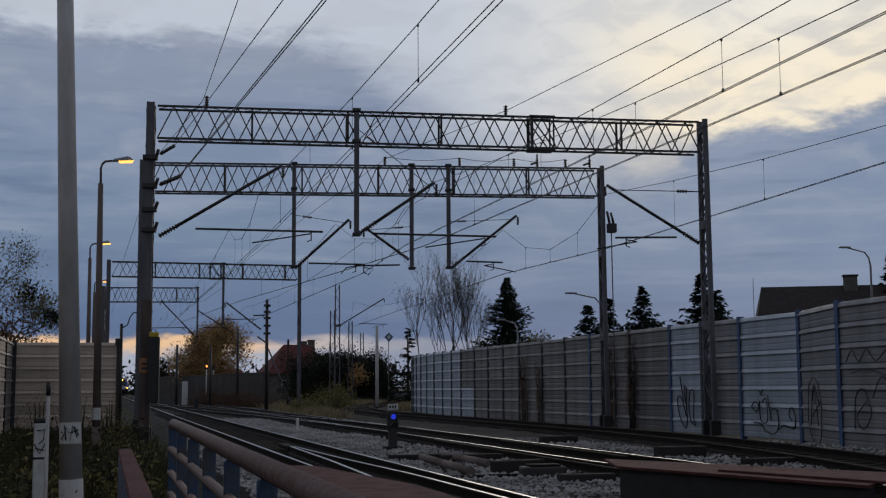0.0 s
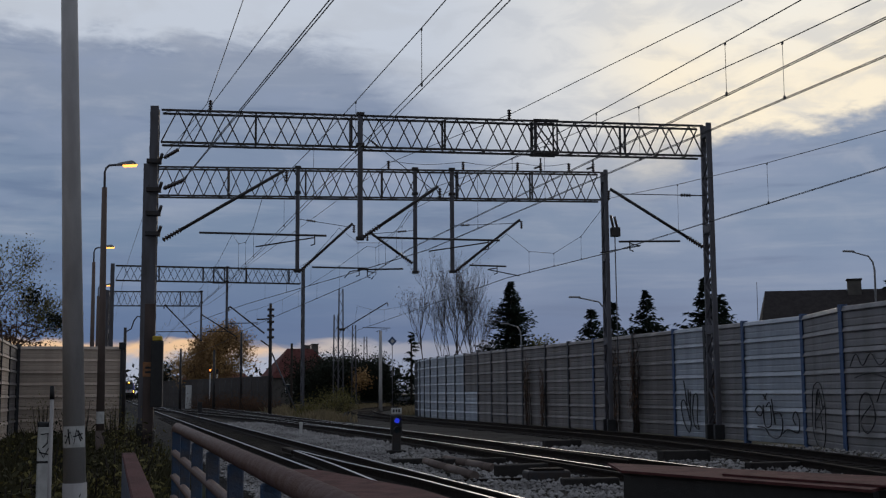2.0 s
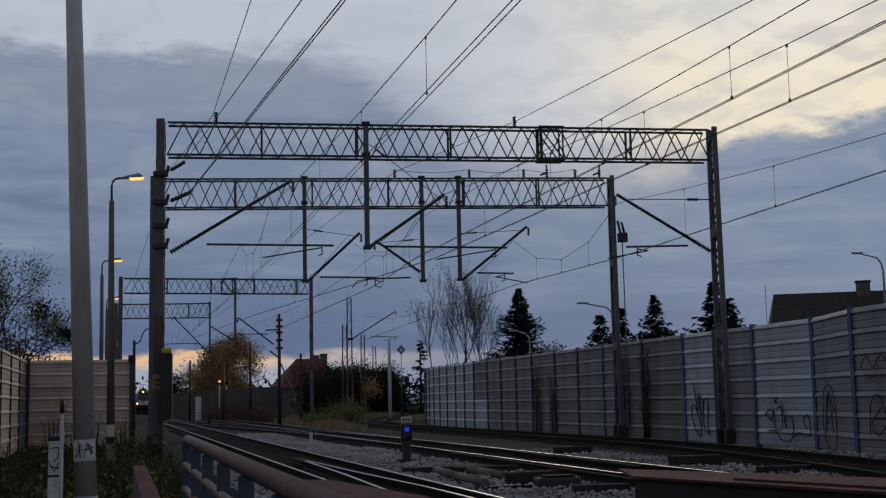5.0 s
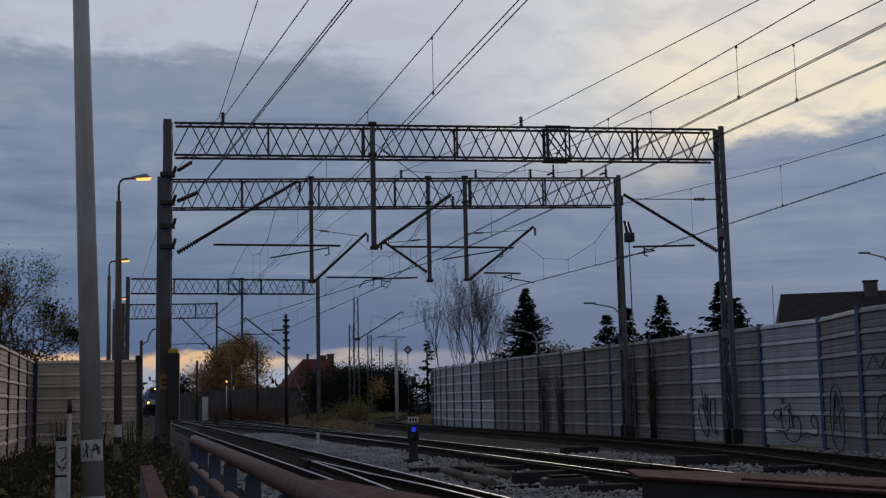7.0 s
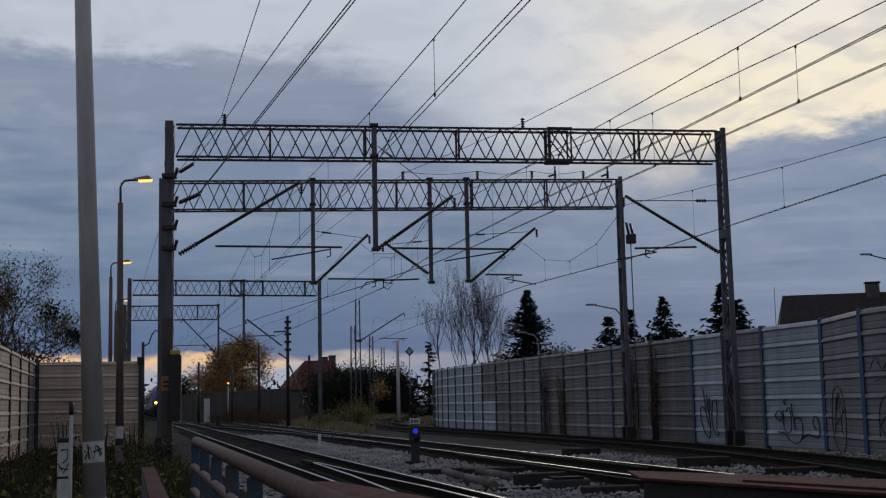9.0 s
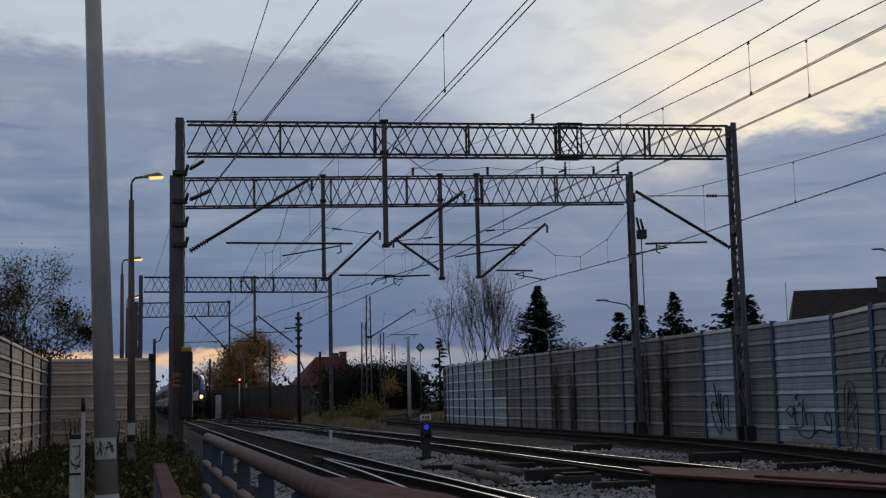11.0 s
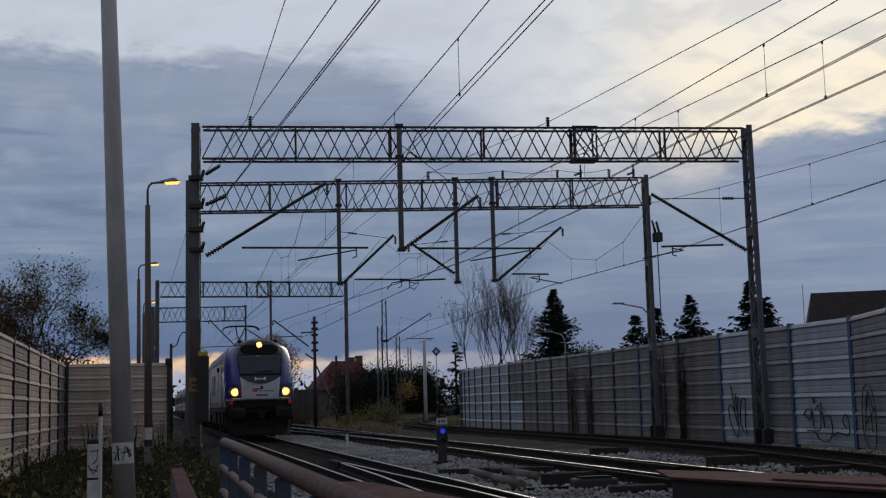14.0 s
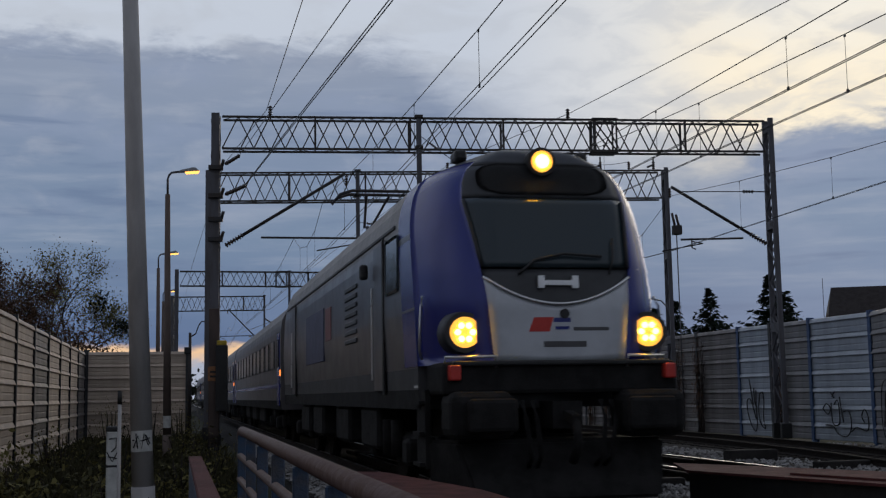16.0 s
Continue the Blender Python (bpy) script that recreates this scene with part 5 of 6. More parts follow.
        for y in (5.2, 8.2, 12.0, 14.4):
            part("underframe_box", bevelled((s * 1.12, y, 0.82), (0.5, 1.6, 0.6), 0.05, 1), UNDER, lo)
    part("tank", bevelled((0, 10, 0.85), (2.2, 4.6, 0.75), 0.06, 1), UNDER, lo)
    bogie(lo, 4.0, 2.8)
    bogie(lo, 15.6, 2.8)
    # roof gear and raised pantograph
    part("roof_hood", bevelled((0, 9.0, 4.36), (1.3, 8.0, 0.16), 0.06), ROOFGREY, lo)
    pan = part("pantograph", bevelled((0, 12.5, 4.42), (1.1, 1.5, 0.1), 0.02), DARKSTEEL, lo, "raised pantograph")
    bm = bmesh.new()
    tube(bm, [(0, 13.1, 4.45), (0, 14.0, 5.05)], 0.05, 8)
    part("lower_arm", bm, DARKSTEEL, pan)
    bm = bmesh.new()
    for x in (-0.25, 0.25):
        tube(bm, [(x * 0.3, 14.0, 5.05), (x, 12.5, 5.55)], 0.03, 6)
    part("upper_arm", bm, DARKSTEEL, pan)
    bm = bmesh.new()
    for y in (12.2, 12.7):
        tube(bm, [(-0.97, y, 5.36), (-0.85, y, 5.5), (-0.6, y, 5.58), (0.6, y, 5.58), (0.85, y, 5.5), (0.97, y, 5.36)], 0.035, 6)
    for x in (-0.5, 0.5):
        tube(bm, [(x, 12.2, 5.53), (x, 12.7, 5.53)], 0.025, 6)
    part("contact_head", bm, DARKSTEEL, pan)
    return lo


CHALF = [(0.0, 1.38), (1.0, 1.38), (1.2, 1.41), (3.1, 1.41), (3.4, 1.36), (3.7, 1.2), (3.9, 0.9), (4.0, 0.5), (4.04, 0.05)]


def coach():
    c = thing("passenger_coach", "silver grey passenger coach with dark windows and a navy blue stripe", "railway coach", "coaches of the train")
    zs = [0.95, 1.2, 1.55, 1.66, 2.1, 2.95, 3.1, 3.25, 3.4, 3.55, 3.7, 3.9, 4.0, 4.04]

    def band(z, y):
        if 1.55 < z < 1.66:
            return 1
        return 2 if z > 3.2 else (3 if z < 1.2 else 0)

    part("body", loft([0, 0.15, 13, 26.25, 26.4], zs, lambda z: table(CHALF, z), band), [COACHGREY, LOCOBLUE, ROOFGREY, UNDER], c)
    for s in (-1, 1):
        w = s * 1.412
        for y in (0.75, 25.6):
            d = part("door", bevelled((w, y, 2.05), (0.03, 0.8, 2.0), 0.02, 1), LOCOBLUE, c, "navy blue entrance door")
            part("pane", bevelled((w + s * 0.012, y, 2.5), (0.02, 0.42, 0.75), 0.03, 2), TINTED, d)
        for i in range(11):
            part("window", bevelled((w, 2.9 + i * 2.06, 2.5), (0.03, 1.45, 0.8), 0.04, 2), TINTED, c, "dark sealed window")
        part("marker_lamp", bevelled((w + s * 0.01, 0.12, 1.95), (0.03, 0.07, 0.16), 0.01, 1), MARKER, c, "small lit orange marker")
        for y in (9.0, 13.2, 17.4):
            part("underframe_box", bevelled((s * 1.0, y, 0.72), (0.6, 2.4, 0.5), 0.05, 1), UNDER, c)
    bm = bmesh.new()
    box(bm, (0, -0.3, 2.2), (1.0, 0.62, 2.2))
    part("gangway", bm, BLACK, c)
    bogie(c, 4.0, 2.5)
    bogie(c, 22.4, 2.5)
    return c


def build_train():
    TRAIN.append((locomotive(), 0.0))
    first = coach()
    TRAIN.append((first, 20.5))
    for i in range(1, 5):
        TRAIN.append((copy_thing(first, pose(0, 0, 0)), 20.5 + 27.05 * i))


build_train()


# ---- trees, grass and the distance ----
def leaf_soup(centres, spread, count, size, rng, flat=0.6):
    """Small ragged leaves scattered round clump centres."""
    vs, fs = [], []
    k = 0
    c = np.array(centres)
    for i in range(count):
        p = c[rng.integers(len(c))] + rng.normal(0, 1, 3) * spread
        a, b = rng.normal(0, 1, 3), rng.normal(0, 1, 3)
        a /= np.linalg.norm(a) + 1e-6
        b /= np.linalg.norm(b) + 1e-6
        s = size * rng.uniform(0.6, 1.4)
        vs += [tuple(p + a * s), tuple(p + b * s * flat), tuple(p - a * s), tuple(p - b * s * flat)]
        fs.append((k, k + 1, k + 2, k + 3))
        k += 4
    return vs, fs


def grow(bm, p, d, length, r, depth, rng, tips, up=0.25, bend=0.25, kids=3, shrink=0.68, sides=5, fork=0.75):
    """A limb that bends as it goes and forks into smaller limbs."""
    pts = [Vector(p)]
    q = Vector(d).normalized()
    n = 4
    for i in range(n):
        q = (q + Vector(rng.normal(0, bend, 3)) * 0.5 + Vector((0, 0, up)) * 0.2).normalized()
        pts.append(pts[-1] + q * (length / n))
    tube(bm, pts, r, max(3, sides), r * 0.6)
    if depth == 0:
        tips.append(tuple(pts[-1]))
        tips.append(tuple(pts[2]))
        return
    for i in range(kids):
        at = pts[2 + (i % 3)] if i else pts[-1]
        side = Vector(rng.normal(0, 1, 3)).cross(q).normalized()
        nd = (q * (1 - fork * 0.5) + side * fork * rng.uniform(0.6, 1.1)).normalized()
        grow(bm, at, nd, length * shrink * rng.uniform(0.8, 1.15), r * 0.58, depth - 1, rng, tips, up, bend, kids, shrink, sides - 1, fork)


def tree(name, label, at, h, seed, leaf=None, leaves=0, leaf_size=0.14, spread=0.4, bark=BARK, depth=4, fork=0.75, trunk=0.3, r=0.2, kids=3, up=0.25, extra=None):
    rng = np.random.default_rng(seed)
    t = thing(name, label, "tree", "trees", at=at)
    bm = bmesh.new()
    tips = []
    grow(bm, (0, 0, -0.1), (0.03, 0.02, 1), h * trunk, r, depth, rng, tips, up, 0.22, kids, 0.72, 7, fork)
    part("trunk", bm, bark, t, "bare branching limbs" if not leaf else "")
    if leaf:
        v, f = leaf_soup(tips, spread, leaves, leaf_size, rng)
        part("crown", soup(v, f, "crown", leaf), None, t)
    if extra:
        for i in range(extra):
            c = tips[rng.integers(len(tips))]
            v, f = leaf_soup([c], 0.28, 260, 0.09, rng)
            tagged(part("mistletoe", soup(v, f, "mistletoe", BUSHLEAF), None, t, "dark ball of mistletoe"), kind="stuff")
    return t


def spruce(at, h, r, seed, dense=1.0):
    rng = np.random.default_rng(seed)
    t = thing("spruce_tree", "dark green pointed spruce tree", "tree", "trees", at=at)
    bm = bmesh.new()
    tube(bm, [(0, 0, -0.1), (0.03, 0, h * 0.5), (0, 0, h * 0.98)], h * 0.016, 7, 0.02)
    part("trunk", bm, BARK, t)
    vs, fs = [], []
    k = 0
    lobes = rng.uniform(0.7, 1.2, 14)
    for i in range(int(h * 26 * dense)):
        u = rng.uniform(0, 1) ** 1.15
        z = h * (0.04 + 0.95 * u)
        a = rng.uniform(0, 6.283)
        ln = (1.75 * r * (1 - u) * lobes[int(u * 13.9)] + 0.05) * rng.uniform(0.45, 1.2)
        d = np.array([math.cos(a), math.sin(a), 0])
        side = np.array([-d[1], d[0], 0])
        m = max(2, int(ln * 4))
        for j in range(m):
            w = (j + rng.uniform(0.2, 1.0)) / m
            base = np.array([0, 0, z]) + d * ln * w + np.array([0, 0, -0.5 * ln * w + 0.5 * ln * w * w])
            for q in (-1, 0, 1):
                tip = base + side * q * 0.26 * rng.uniform(0.4, 1.3) + d * 0.3 + np.array([0, 0, rng.uniform(-0.3, 0.12)])
                wd = np.array([0, 0, 0.06]) + d * 0.08 * rng.uniform(-1, 1) + side * 0.05
                vs += [tuple(base - wd), tuple(base + wd), tuple(tip)]
                fs.append((k, k + 1, k + 2))
                k += 3
    part("crown", soup(vs, fs, "crown", NEEDLE), None, t)
    return t


def shrub(name, label, at, size, seed, count, leaf, leaf_size=0.12, twigs=10, group="shrubs"):
    """A rough bush: twigs from the ground and uneven clumps of leaves."""
    rng = np.random.default_rng(seed)
    t = thing(name, label, "bush", group, at=at)
    bm = bmesh.new()
    centres = []
    for i in range(twigs):
        e = (rng.normal(0, 0.36) * size[0], rng.normal(0, 0.36) * size[1], size[2] * rng.uniform(0.45, 1.0))
        tube(bm, [(e[0] * 0.3, e[1] * 0.3, -0.1), (e[0] * 0.7, e[1] * 0.7, e[2] * 0.5), e], 0.03, 4, 0.008)
        centres += [e, (e[0] * 0.8, e[1] * 0.8, e[2] * 0.7), (e[0] * 0.9, e[1] * 0.8, e[2] * 0.35)]
    tagged(part("stem_tangle", bm, BARK, t), kind="stuff")
    v, f = leaf_soup(centres, 0.13 * (size[0] + size[2]) / 2 + 0.1, count, leaf_size, rng)
    part("leaves", soup(v, f, "leaves", leaf), None, t)
    return t


def grass(name, label, regions, seed, material, h=0.35, w=0.012):
    rng = np.random.default_rng(seed)
    vs, fs = [], []
    k = 0
    for x0, x1, y0, y1, z, count in regions:
        cl = [(rng.uniform(x0, x1), y0 + (y1 - y0) * rng.uniform(0, 1) ** 1.3) for _ in range(max(6, count // 60))]
        for i in range(count):
            cx, cy = cl[rng.integers(len(cl))]
            x, y = cx + rng.normal(0, 0.3), cy + rng.normal(0, 0.4)
            if y > 58 and abs(x - branch_line(y)) < 2.6:
                continue
            a = rng.uniform(0, 6.28)
            hh = h * rng.uniform(0.35, 1.3)
            lx, ly = rng.normal(0, 0.3, 2) * hh
            ww = w * (1 + y / 25)
            dx, dy = math.cos(a) * ww, math.sin(a) * ww
            vs += [(x - dx, y - dy, z - 0.04), (x + dx, y + dy, z - 0.04), (x + lx * 0.5 + dx * 0.6, y + ly * 0.5 + dy * 0.6, z + hh * 0.65), (x + lx, y + ly, z + hh)]
            fs += [(k, k + 1, k + 2), (k, k + 2, k + 3)]
            k += 4
    tagged(part(name, soup(vs, fs, name, material), None), label, "grass", kind="stuff")


def house(name, label, at, rz, w, d, wall_h, roof_h, roof_mat, hip=0.0, chimneys=()):
    h = thing(name, label, "house", "houses", at=at, rz=rz)
    part("wall", bevelled((0, 0, wall_h / 2), (w, d, wall_h), 0.03, 1), RENDERWALL, h)
    bm = bmesh.new()
    o = 0.45
    a, b = w / 2 + o, d / 2 + o
    e = a - hip if hip else a
    pts = [(-a, -b, wall_h - 0.1), (a, -b, wall_h - 0.1), (a, b, wall_h - 0.1), (-a, b, wall_h - 0.1), (-e, -0.05, wall_h + roof_h), (e, -0.05, wall_h + roof_h), (e, 0.05, wall_h + roof_h), (-e, 0.05, wall_h + roof_h)]
    hexa(bm, pts)
    r = part("roof", bm, roof_mat, h)
    for x, y, top in chimneys:
        c = part("chimney", bevelled((x, y, wall_h + top / 2), (0.9, 0.6, top), 0.02, 1), RENDERWALL, r)
        part("cap", bevelled((x, y, wall_h + top + 0.05), (1.05, 0.75, 0.12), 0.02, 1), DARKROOF, c)
    for x in (-w / 4, w / 4):
        win = part("window", bevelled((x, -d / 2 - 0.01, wall_h * 0.6), (1.2, 0.08, 1.3), 0.02, 1), WHITEPAINT, h)
        part("pane", bevelled((x, -d / 2 - 0.05, wall_h * 0.6), (1.02, 0.03, 1.12), 0.01, 1), GLASS, win)
    return h


def pole(name, label, at, H, r=0.14, mat_=CONC, cat="pole"):
    p = thing(name, label, cat, "poles", at=at)
    bm = bmesh.new()
    tube(bm, [(0, 0, -0.2), (0, 0, H)], r, 10, r * 0.7)
    part("shaft", bm, mat_, p)
    return p


def lattice_mast(at, H, wide=0.5):
    p = thing("lattice_mast", "slender pale lattice overhead line mast", "overhead line mast", "lattice masts", at=at)
    for s in (-1, 1):
        bm = bmesh.new()
        member(bm, (s * wide / 2, 0, -0.2), (s * wide / 2 * 0.7, 0, H), 0.1)
        part("channel", bm, STEEL, p)
    n = int(H / 0.8)
    for i in range(n):
        s = 1 if i % 2 else -1
        bm = bmesh.new()
        member(bm, (s * wide * 0.42, 0, i * H / n), (-s * wide * 0.42, 0, (i + 1) * H / n), 0.04)
        part("lacing_bar", bm, STEEL, p)
    return p


def road_lamp(x, y, H, reach, z=-0.4):
    p = thing("road_lamp", "slim galvanised road lamp with a curved arm", "street lamp", "road lamps", at=(x, y, z))
    bm = bmesh.new()
    t = H - z
    tube(bm, [(0, 0, 0), (0, 0, t - 0.9), (reach * 0.06, 0, t - 0.5), (reach * 0.25, 0, t - 0.2), (reach, 0, t)], 0.06, 8, 0.035)
    part("pole", bm, DULLLAMP, p)
    s = 1 if reach > 0 else -1
    part("lamp_head", bevelled((reach + s * 0.22, 0, t + 0.03), (0.6, 0.22, 0.09), 0.03), DULLLAMP, p)


def build_distance():
    # beyond the barrier
    for i, (x, y, h) in enumerate(((28.6, 112, 12.4), (30.2, 112, 13.4), (31.6, 113, 13.6), (33.0, 112, 13.0), (34.0, 114, 11.5))):
        tree("birch_tree", "tall bare birch with fine upright branches", (x, y, -0.5), h, 31 + i, BROWNLEAF, 420, 0.06, 0.35, BIRCHBARK, 5, 0.34, 0.36, 0.085, 4 if i in (1, 3) else 3, 0.8)
    spruce((39.6, 120, -0.5), 13.2, 4.0, 5, 2.6)
    spruce((28.6, 118, -0.5), 7.8, 1.7, 6, 0.5)
    spruce((36.3, 90, -0.5), 8.3, 2.8, 7, 1.7)
    spruce((41.0, 90, -0.5), 9.8, 3.2, 8, 1.8)
    spruce((38.9, 92, -0.5), 9.0, 2.4, 9, 1.6)
    spruce((38.5, 75, -0.5), 9.5, 2.6, 10, 1.8)
    spruce((40.1, 76, -0.5), 8.4, 2.4, 11, 1.8)
    spruce((52.5, 74, -0.5), 11.0, 2.4, 12)
    tree("shrub_tree", "small half-bare tree with thin branches", (41.2, 78, -0.5), 8.0, 21, BROWNLEAF, 900, 0.08, 0.35, BARK, 4, 0.6, 0.3, 0.1)
    tree("willow_tree", "fading yellow-green leafy tree behind the barrier", (43.2, 122, -0.5), 10.2, 22, OLIVE, 3000, 0.14, 0.5, BARK, 4, 0.7, 0.28, 0.15)
    for i, (x, y, s) in enumerate(((31, 100, 3.2), (34, 105, 3.6), (36, 113, 4.4), (46, 112, 4.2), (33, 84, 3.4), (36.5, 84, 3.8), (43.5, 88, 3.6))):
        shrub("bush", "dark bare-edged bush behind the barrier", (x, y, -0.5), (2.6, 2.0, s * 1.15), 30 + i, 2600, BUSHLEAF, 0.16, 16)
    house("house", "house with a dark pitched roof behind the barrier", (51.1, 75.3, -0.5), -27, 14.0, 6.0, 6.2, 2.6, DARKROOF, 0.5, ((-0.9, -0.3, 3.2),))
    a = thing("roof_aerial", "thin upright aerial mast", "aerial", at=(42.9, 76, -0.5))
    bm = bmesh.new()
    tube(bm, [(0, 0, 0), (0, 0, 9.2)], 0.035, 6, 0.02)
    part("mast", bm, DARKSTEEL, a)
    road_lamp(25.0, 60, 6.15, -1.5)
    road_lamp(27.1, 80, 5.9, -0.95)
    road_lamp(37.8, 55, 8.3, -1.25)
    # the branch side: masts, signs and the road
    for x, y, H in ((20.1, 110, 10.7), (19.3, 108, 8.2), (24.8, 128, 8.4), (30.5, 150, 8.2)):
        lattice_mast((x, y, -0.4), H + 0.4)
    br = thing("mast_bracket", "overhead line bracket on a slender mast", "overhead line bracket", at=(20.1, 110, 0))
    part("clamp", bevelled((0.1, 0, 7.0), (0.5, 0.25, 0.2), 0.02, 1), DARKSTEEL, br)
    cantilever(br, (0.2, 7.0), (4.3, 9.5), (2.0, 4.6), 3.2, 7.2)
    pole("concrete_pole", "plain round concrete pole beside the branch", (21.6, 100, -0.4), 6.8, 0.17)
    pole("wooden_pole", "dark wooden pole by the hedge", (13.1, 92, -0.4), 5.4, 0.12, BARK)
    pole("wooden_pole", "dark wooden pole by the hedge", (31.5, 130, -0.4), 7.0, 0.14, BARK)
    p = pole("line_pole", "dark steel line pole with insulators and clamps", (10.0, 80, -0.3), 7.4, 0.13, DARKSTEEL)
    for z in (5.2, 5.7, 6.2, 6.6, 7.0):
        part("clamp", bevelled((0, -0.05, z), (0.42, 0.3, 0.14), 0.01, 1), DARKSTEEL, p)
    bm = bmesh.new()
    tube(bm, [(-0.05, 0, 6.4), (-0.9, 0, 6.35)], 0.05, 6)
    part("insulator", bm, INSUL, p)
    bm = bmesh.new()
    tube(bm, [(-0.05, 0, 4.6), (-0.6, 0, 5.0)], 0.05, 6)
    part("insulator", bm, INSUL, p)
    bm = bmesh.new()
    tube(bm, [(0.1, 0, 4.2), (1.9, 0.3, 0.1)], 0.05, 6)
    part("stay", bm, STEEL, p)
    p = pole("switch_pole", "slim dark pole with a hooked arm at the barrier end", (0.62, 55.8, -0.7), 4.9, 0.09, DARKSTEEL)
    bm = bmesh.new()
    tube(bm, [(0, 0, 4.7), (0.25, 0, 4.85), (0.36, 0, 5.2), (0.5, 0, 5.4), (0.62, 0, 5.38)], 0.03, 6)
    part("hook", bm, DARKSTEEL, p)
    part("box", bevelled((-0.1, -0.1, 4.1), (0.3, 0.2, 0.3), 0.03), BLACK, p)
    g = thing("sign", "diamond-shaped blue and white railway sign on a pole", "sign", at=(22.6, 100, -0.4))
    bm = bmesh.new()
    tube(bm, [(0, 0.03, 0), (0, 0.03, 6.2)], 0.03, 6)
    part("pole", bm, STEEL, g)
    bm = bmesh.new()
    hexa(bm, [(0, -0.02, 5.55), (0.38, -0.02, 5.95), (0, -0.02, 6.35), (-0.38, -0.02, 5.95), (0, 0.0, 5.55), (0.38, 0.0, 5.95), (0, 0.0, 6.35), (-0.38, 0.0, 5.95)])
    part("face", bm, POSTBLUE, g)
    bm = bmesh.new()
    hexa(bm, [(0, -0.03, 5.75), (0.18, -0.03, 5.95), (0, -0.03, 6.15), (-0.18, -0.03, 5.95), (0, -0.021, 5.75), (0.18, -0.021, 5.95), (0, -0.021, 6.15), (-0.18, -0.021, 5.95)])
    part("emblem", bm, WHITEPAINT, g)
    g = thing("road_sign", "triangular white road sign by the crossing", "sign", at=(32.7, 135, -0.4))
    bm = bmesh.new()
    tube(bm, [(0, 0.03, 0), (0, 0.03, 2.9)], 0.035, 6)
    part("pole", bm, STEEL, g)
    bm = bmesh.new()
    v = [bm.verts.new(q) for q in ((-0.55, 0, 2.0), (0.55, 0, 2.0), (0, 0, 2.95), (-0.55, 0.03, 2.0), (0.55, 0.03, 2.0), (0, 0.03, 2.95))]
    for q in ((0, 1, 2), (5, 4, 3), (0, 3, 4, 1), (1, 4, 5, 2), (2, 5, 3, 0)):
        bm.faces.new([v[i] for i in q])
    part("face", bm, WHITEPAINT, g)
    c = thing("car", "dark parked car with one bright headlight by the crossing", "car", at=(31.5, 137, -0.45), rz=188)
    bm = bevelled((0, 0, 0.62), (4.1, 1.75, 0.6), 0.16, 3)
    part("body", bm, LOCODARK, c)
    bm = bmesh.new()
    hexa(bm, [(-1.5, -0.8, 0.9), (1.1, -0.8, 0.9), (1.1, 0.8, 0.9), (-1.5, 0.8, 0.9), (-1.1, -0.65, 1.45), (0.4, -0.65, 1.45), (0.4, 0.65, 1.45), (-1.1, 0.65, 1.45)])
    part("cabin", bm, GLASS, c)
    for x in (-1.3, 1.3):
        for y in (-0.8, 0.8):
            bm = bmesh.new()
            tube(bm, [(x, y - 0.1, 0.33), (x, y + 0.1, 0.33)], 0.33, 16)
            part("wheel", bm, BLACK, c)
    bm = bmesh.new()
    tube(bm, [(2.0, -0.6, 0.75), (2.1, -0.66, 0.75)], 0.12, 10)
    part("headlight", bm, LAMPCORE, c)
    f = thing("road_fence", "low pale guard rail beside the road", "guard rail", at=(30.5, 134, -0.45))
    for x in range(6):
        part("post", bevelled((x * 1.5 - 4, 0, 0.45), (0.1, 0.1, 0.95), 0.01, 1), STEEL, f)
    part("beam", bevelled((-0.2, -0.07, 0.75), (8.2, 0.06, 0.3), 0.02, 1), STEEL, f)
    # hedge and houses across the line
    house("house", "red-roofed house behind the hedge", (25.6, 172, -0.5), 4, 9.0, 8.0, 4.0, 4.0, REDROOF, 3.2, ((1.2, 0.6, 4.4), (2.3, 0.6, 4.6)))
    house("house", "low red-brick building beside the far tracks", (14.5, 178, -0.5), 2, 10, 7.0, 3.2, 1.6, REDROOF, 1.5)
    for i in range(16):
        u = i / 15
        x, y = 21.8 + 7.6 * u, 140 - 1 * u + 5 * math.sin(i * 2.1)
        s = 3.4 + 2.4 * abs(math.sin(i * 1.7 + 0.6))
        shrub("hedge_bush", "dark dense hedge bush behind the branch", (x, y, -0.5), (2.3, 1.8, s), 60 + i, 5200, BUSHLEAF, 0.13, 16, "hedge")
    tree("dark_tree", "dark half-bare tree above the hedge", (24.2, 133, -0.5), 7.5, 41, BUSHLEAF, 3800, 0.15, 0.5, BARK, 4, 0.75, 0.27, 0.16)
    tree("dark_tree", "dark half-bare tree above the hedge", (28.6, 140, -0.5), 7.0, 42, BUSHLEAF, 3600, 0.16, 0.5, BARK, 4, 0.75, 0.27, 0.16)
    tree("small_tree", "thin autumn tree with orange leaves", (26.0, 131, -0.5), 5.6, 43, AUTUMN, 900, 0.13, 0.4, BARK, 3, 0.7, 0.3, 0.08)
    # fence along the far side of the line
    fence = thing("boundary_fence", "dark brown boundary fence beside the tracks", "fence", kind="structure")
    pts = [(1.6 + 7.9 * (i / 20), 151 - 42 * (i / 20)) for i in range(21)]
    panel = None
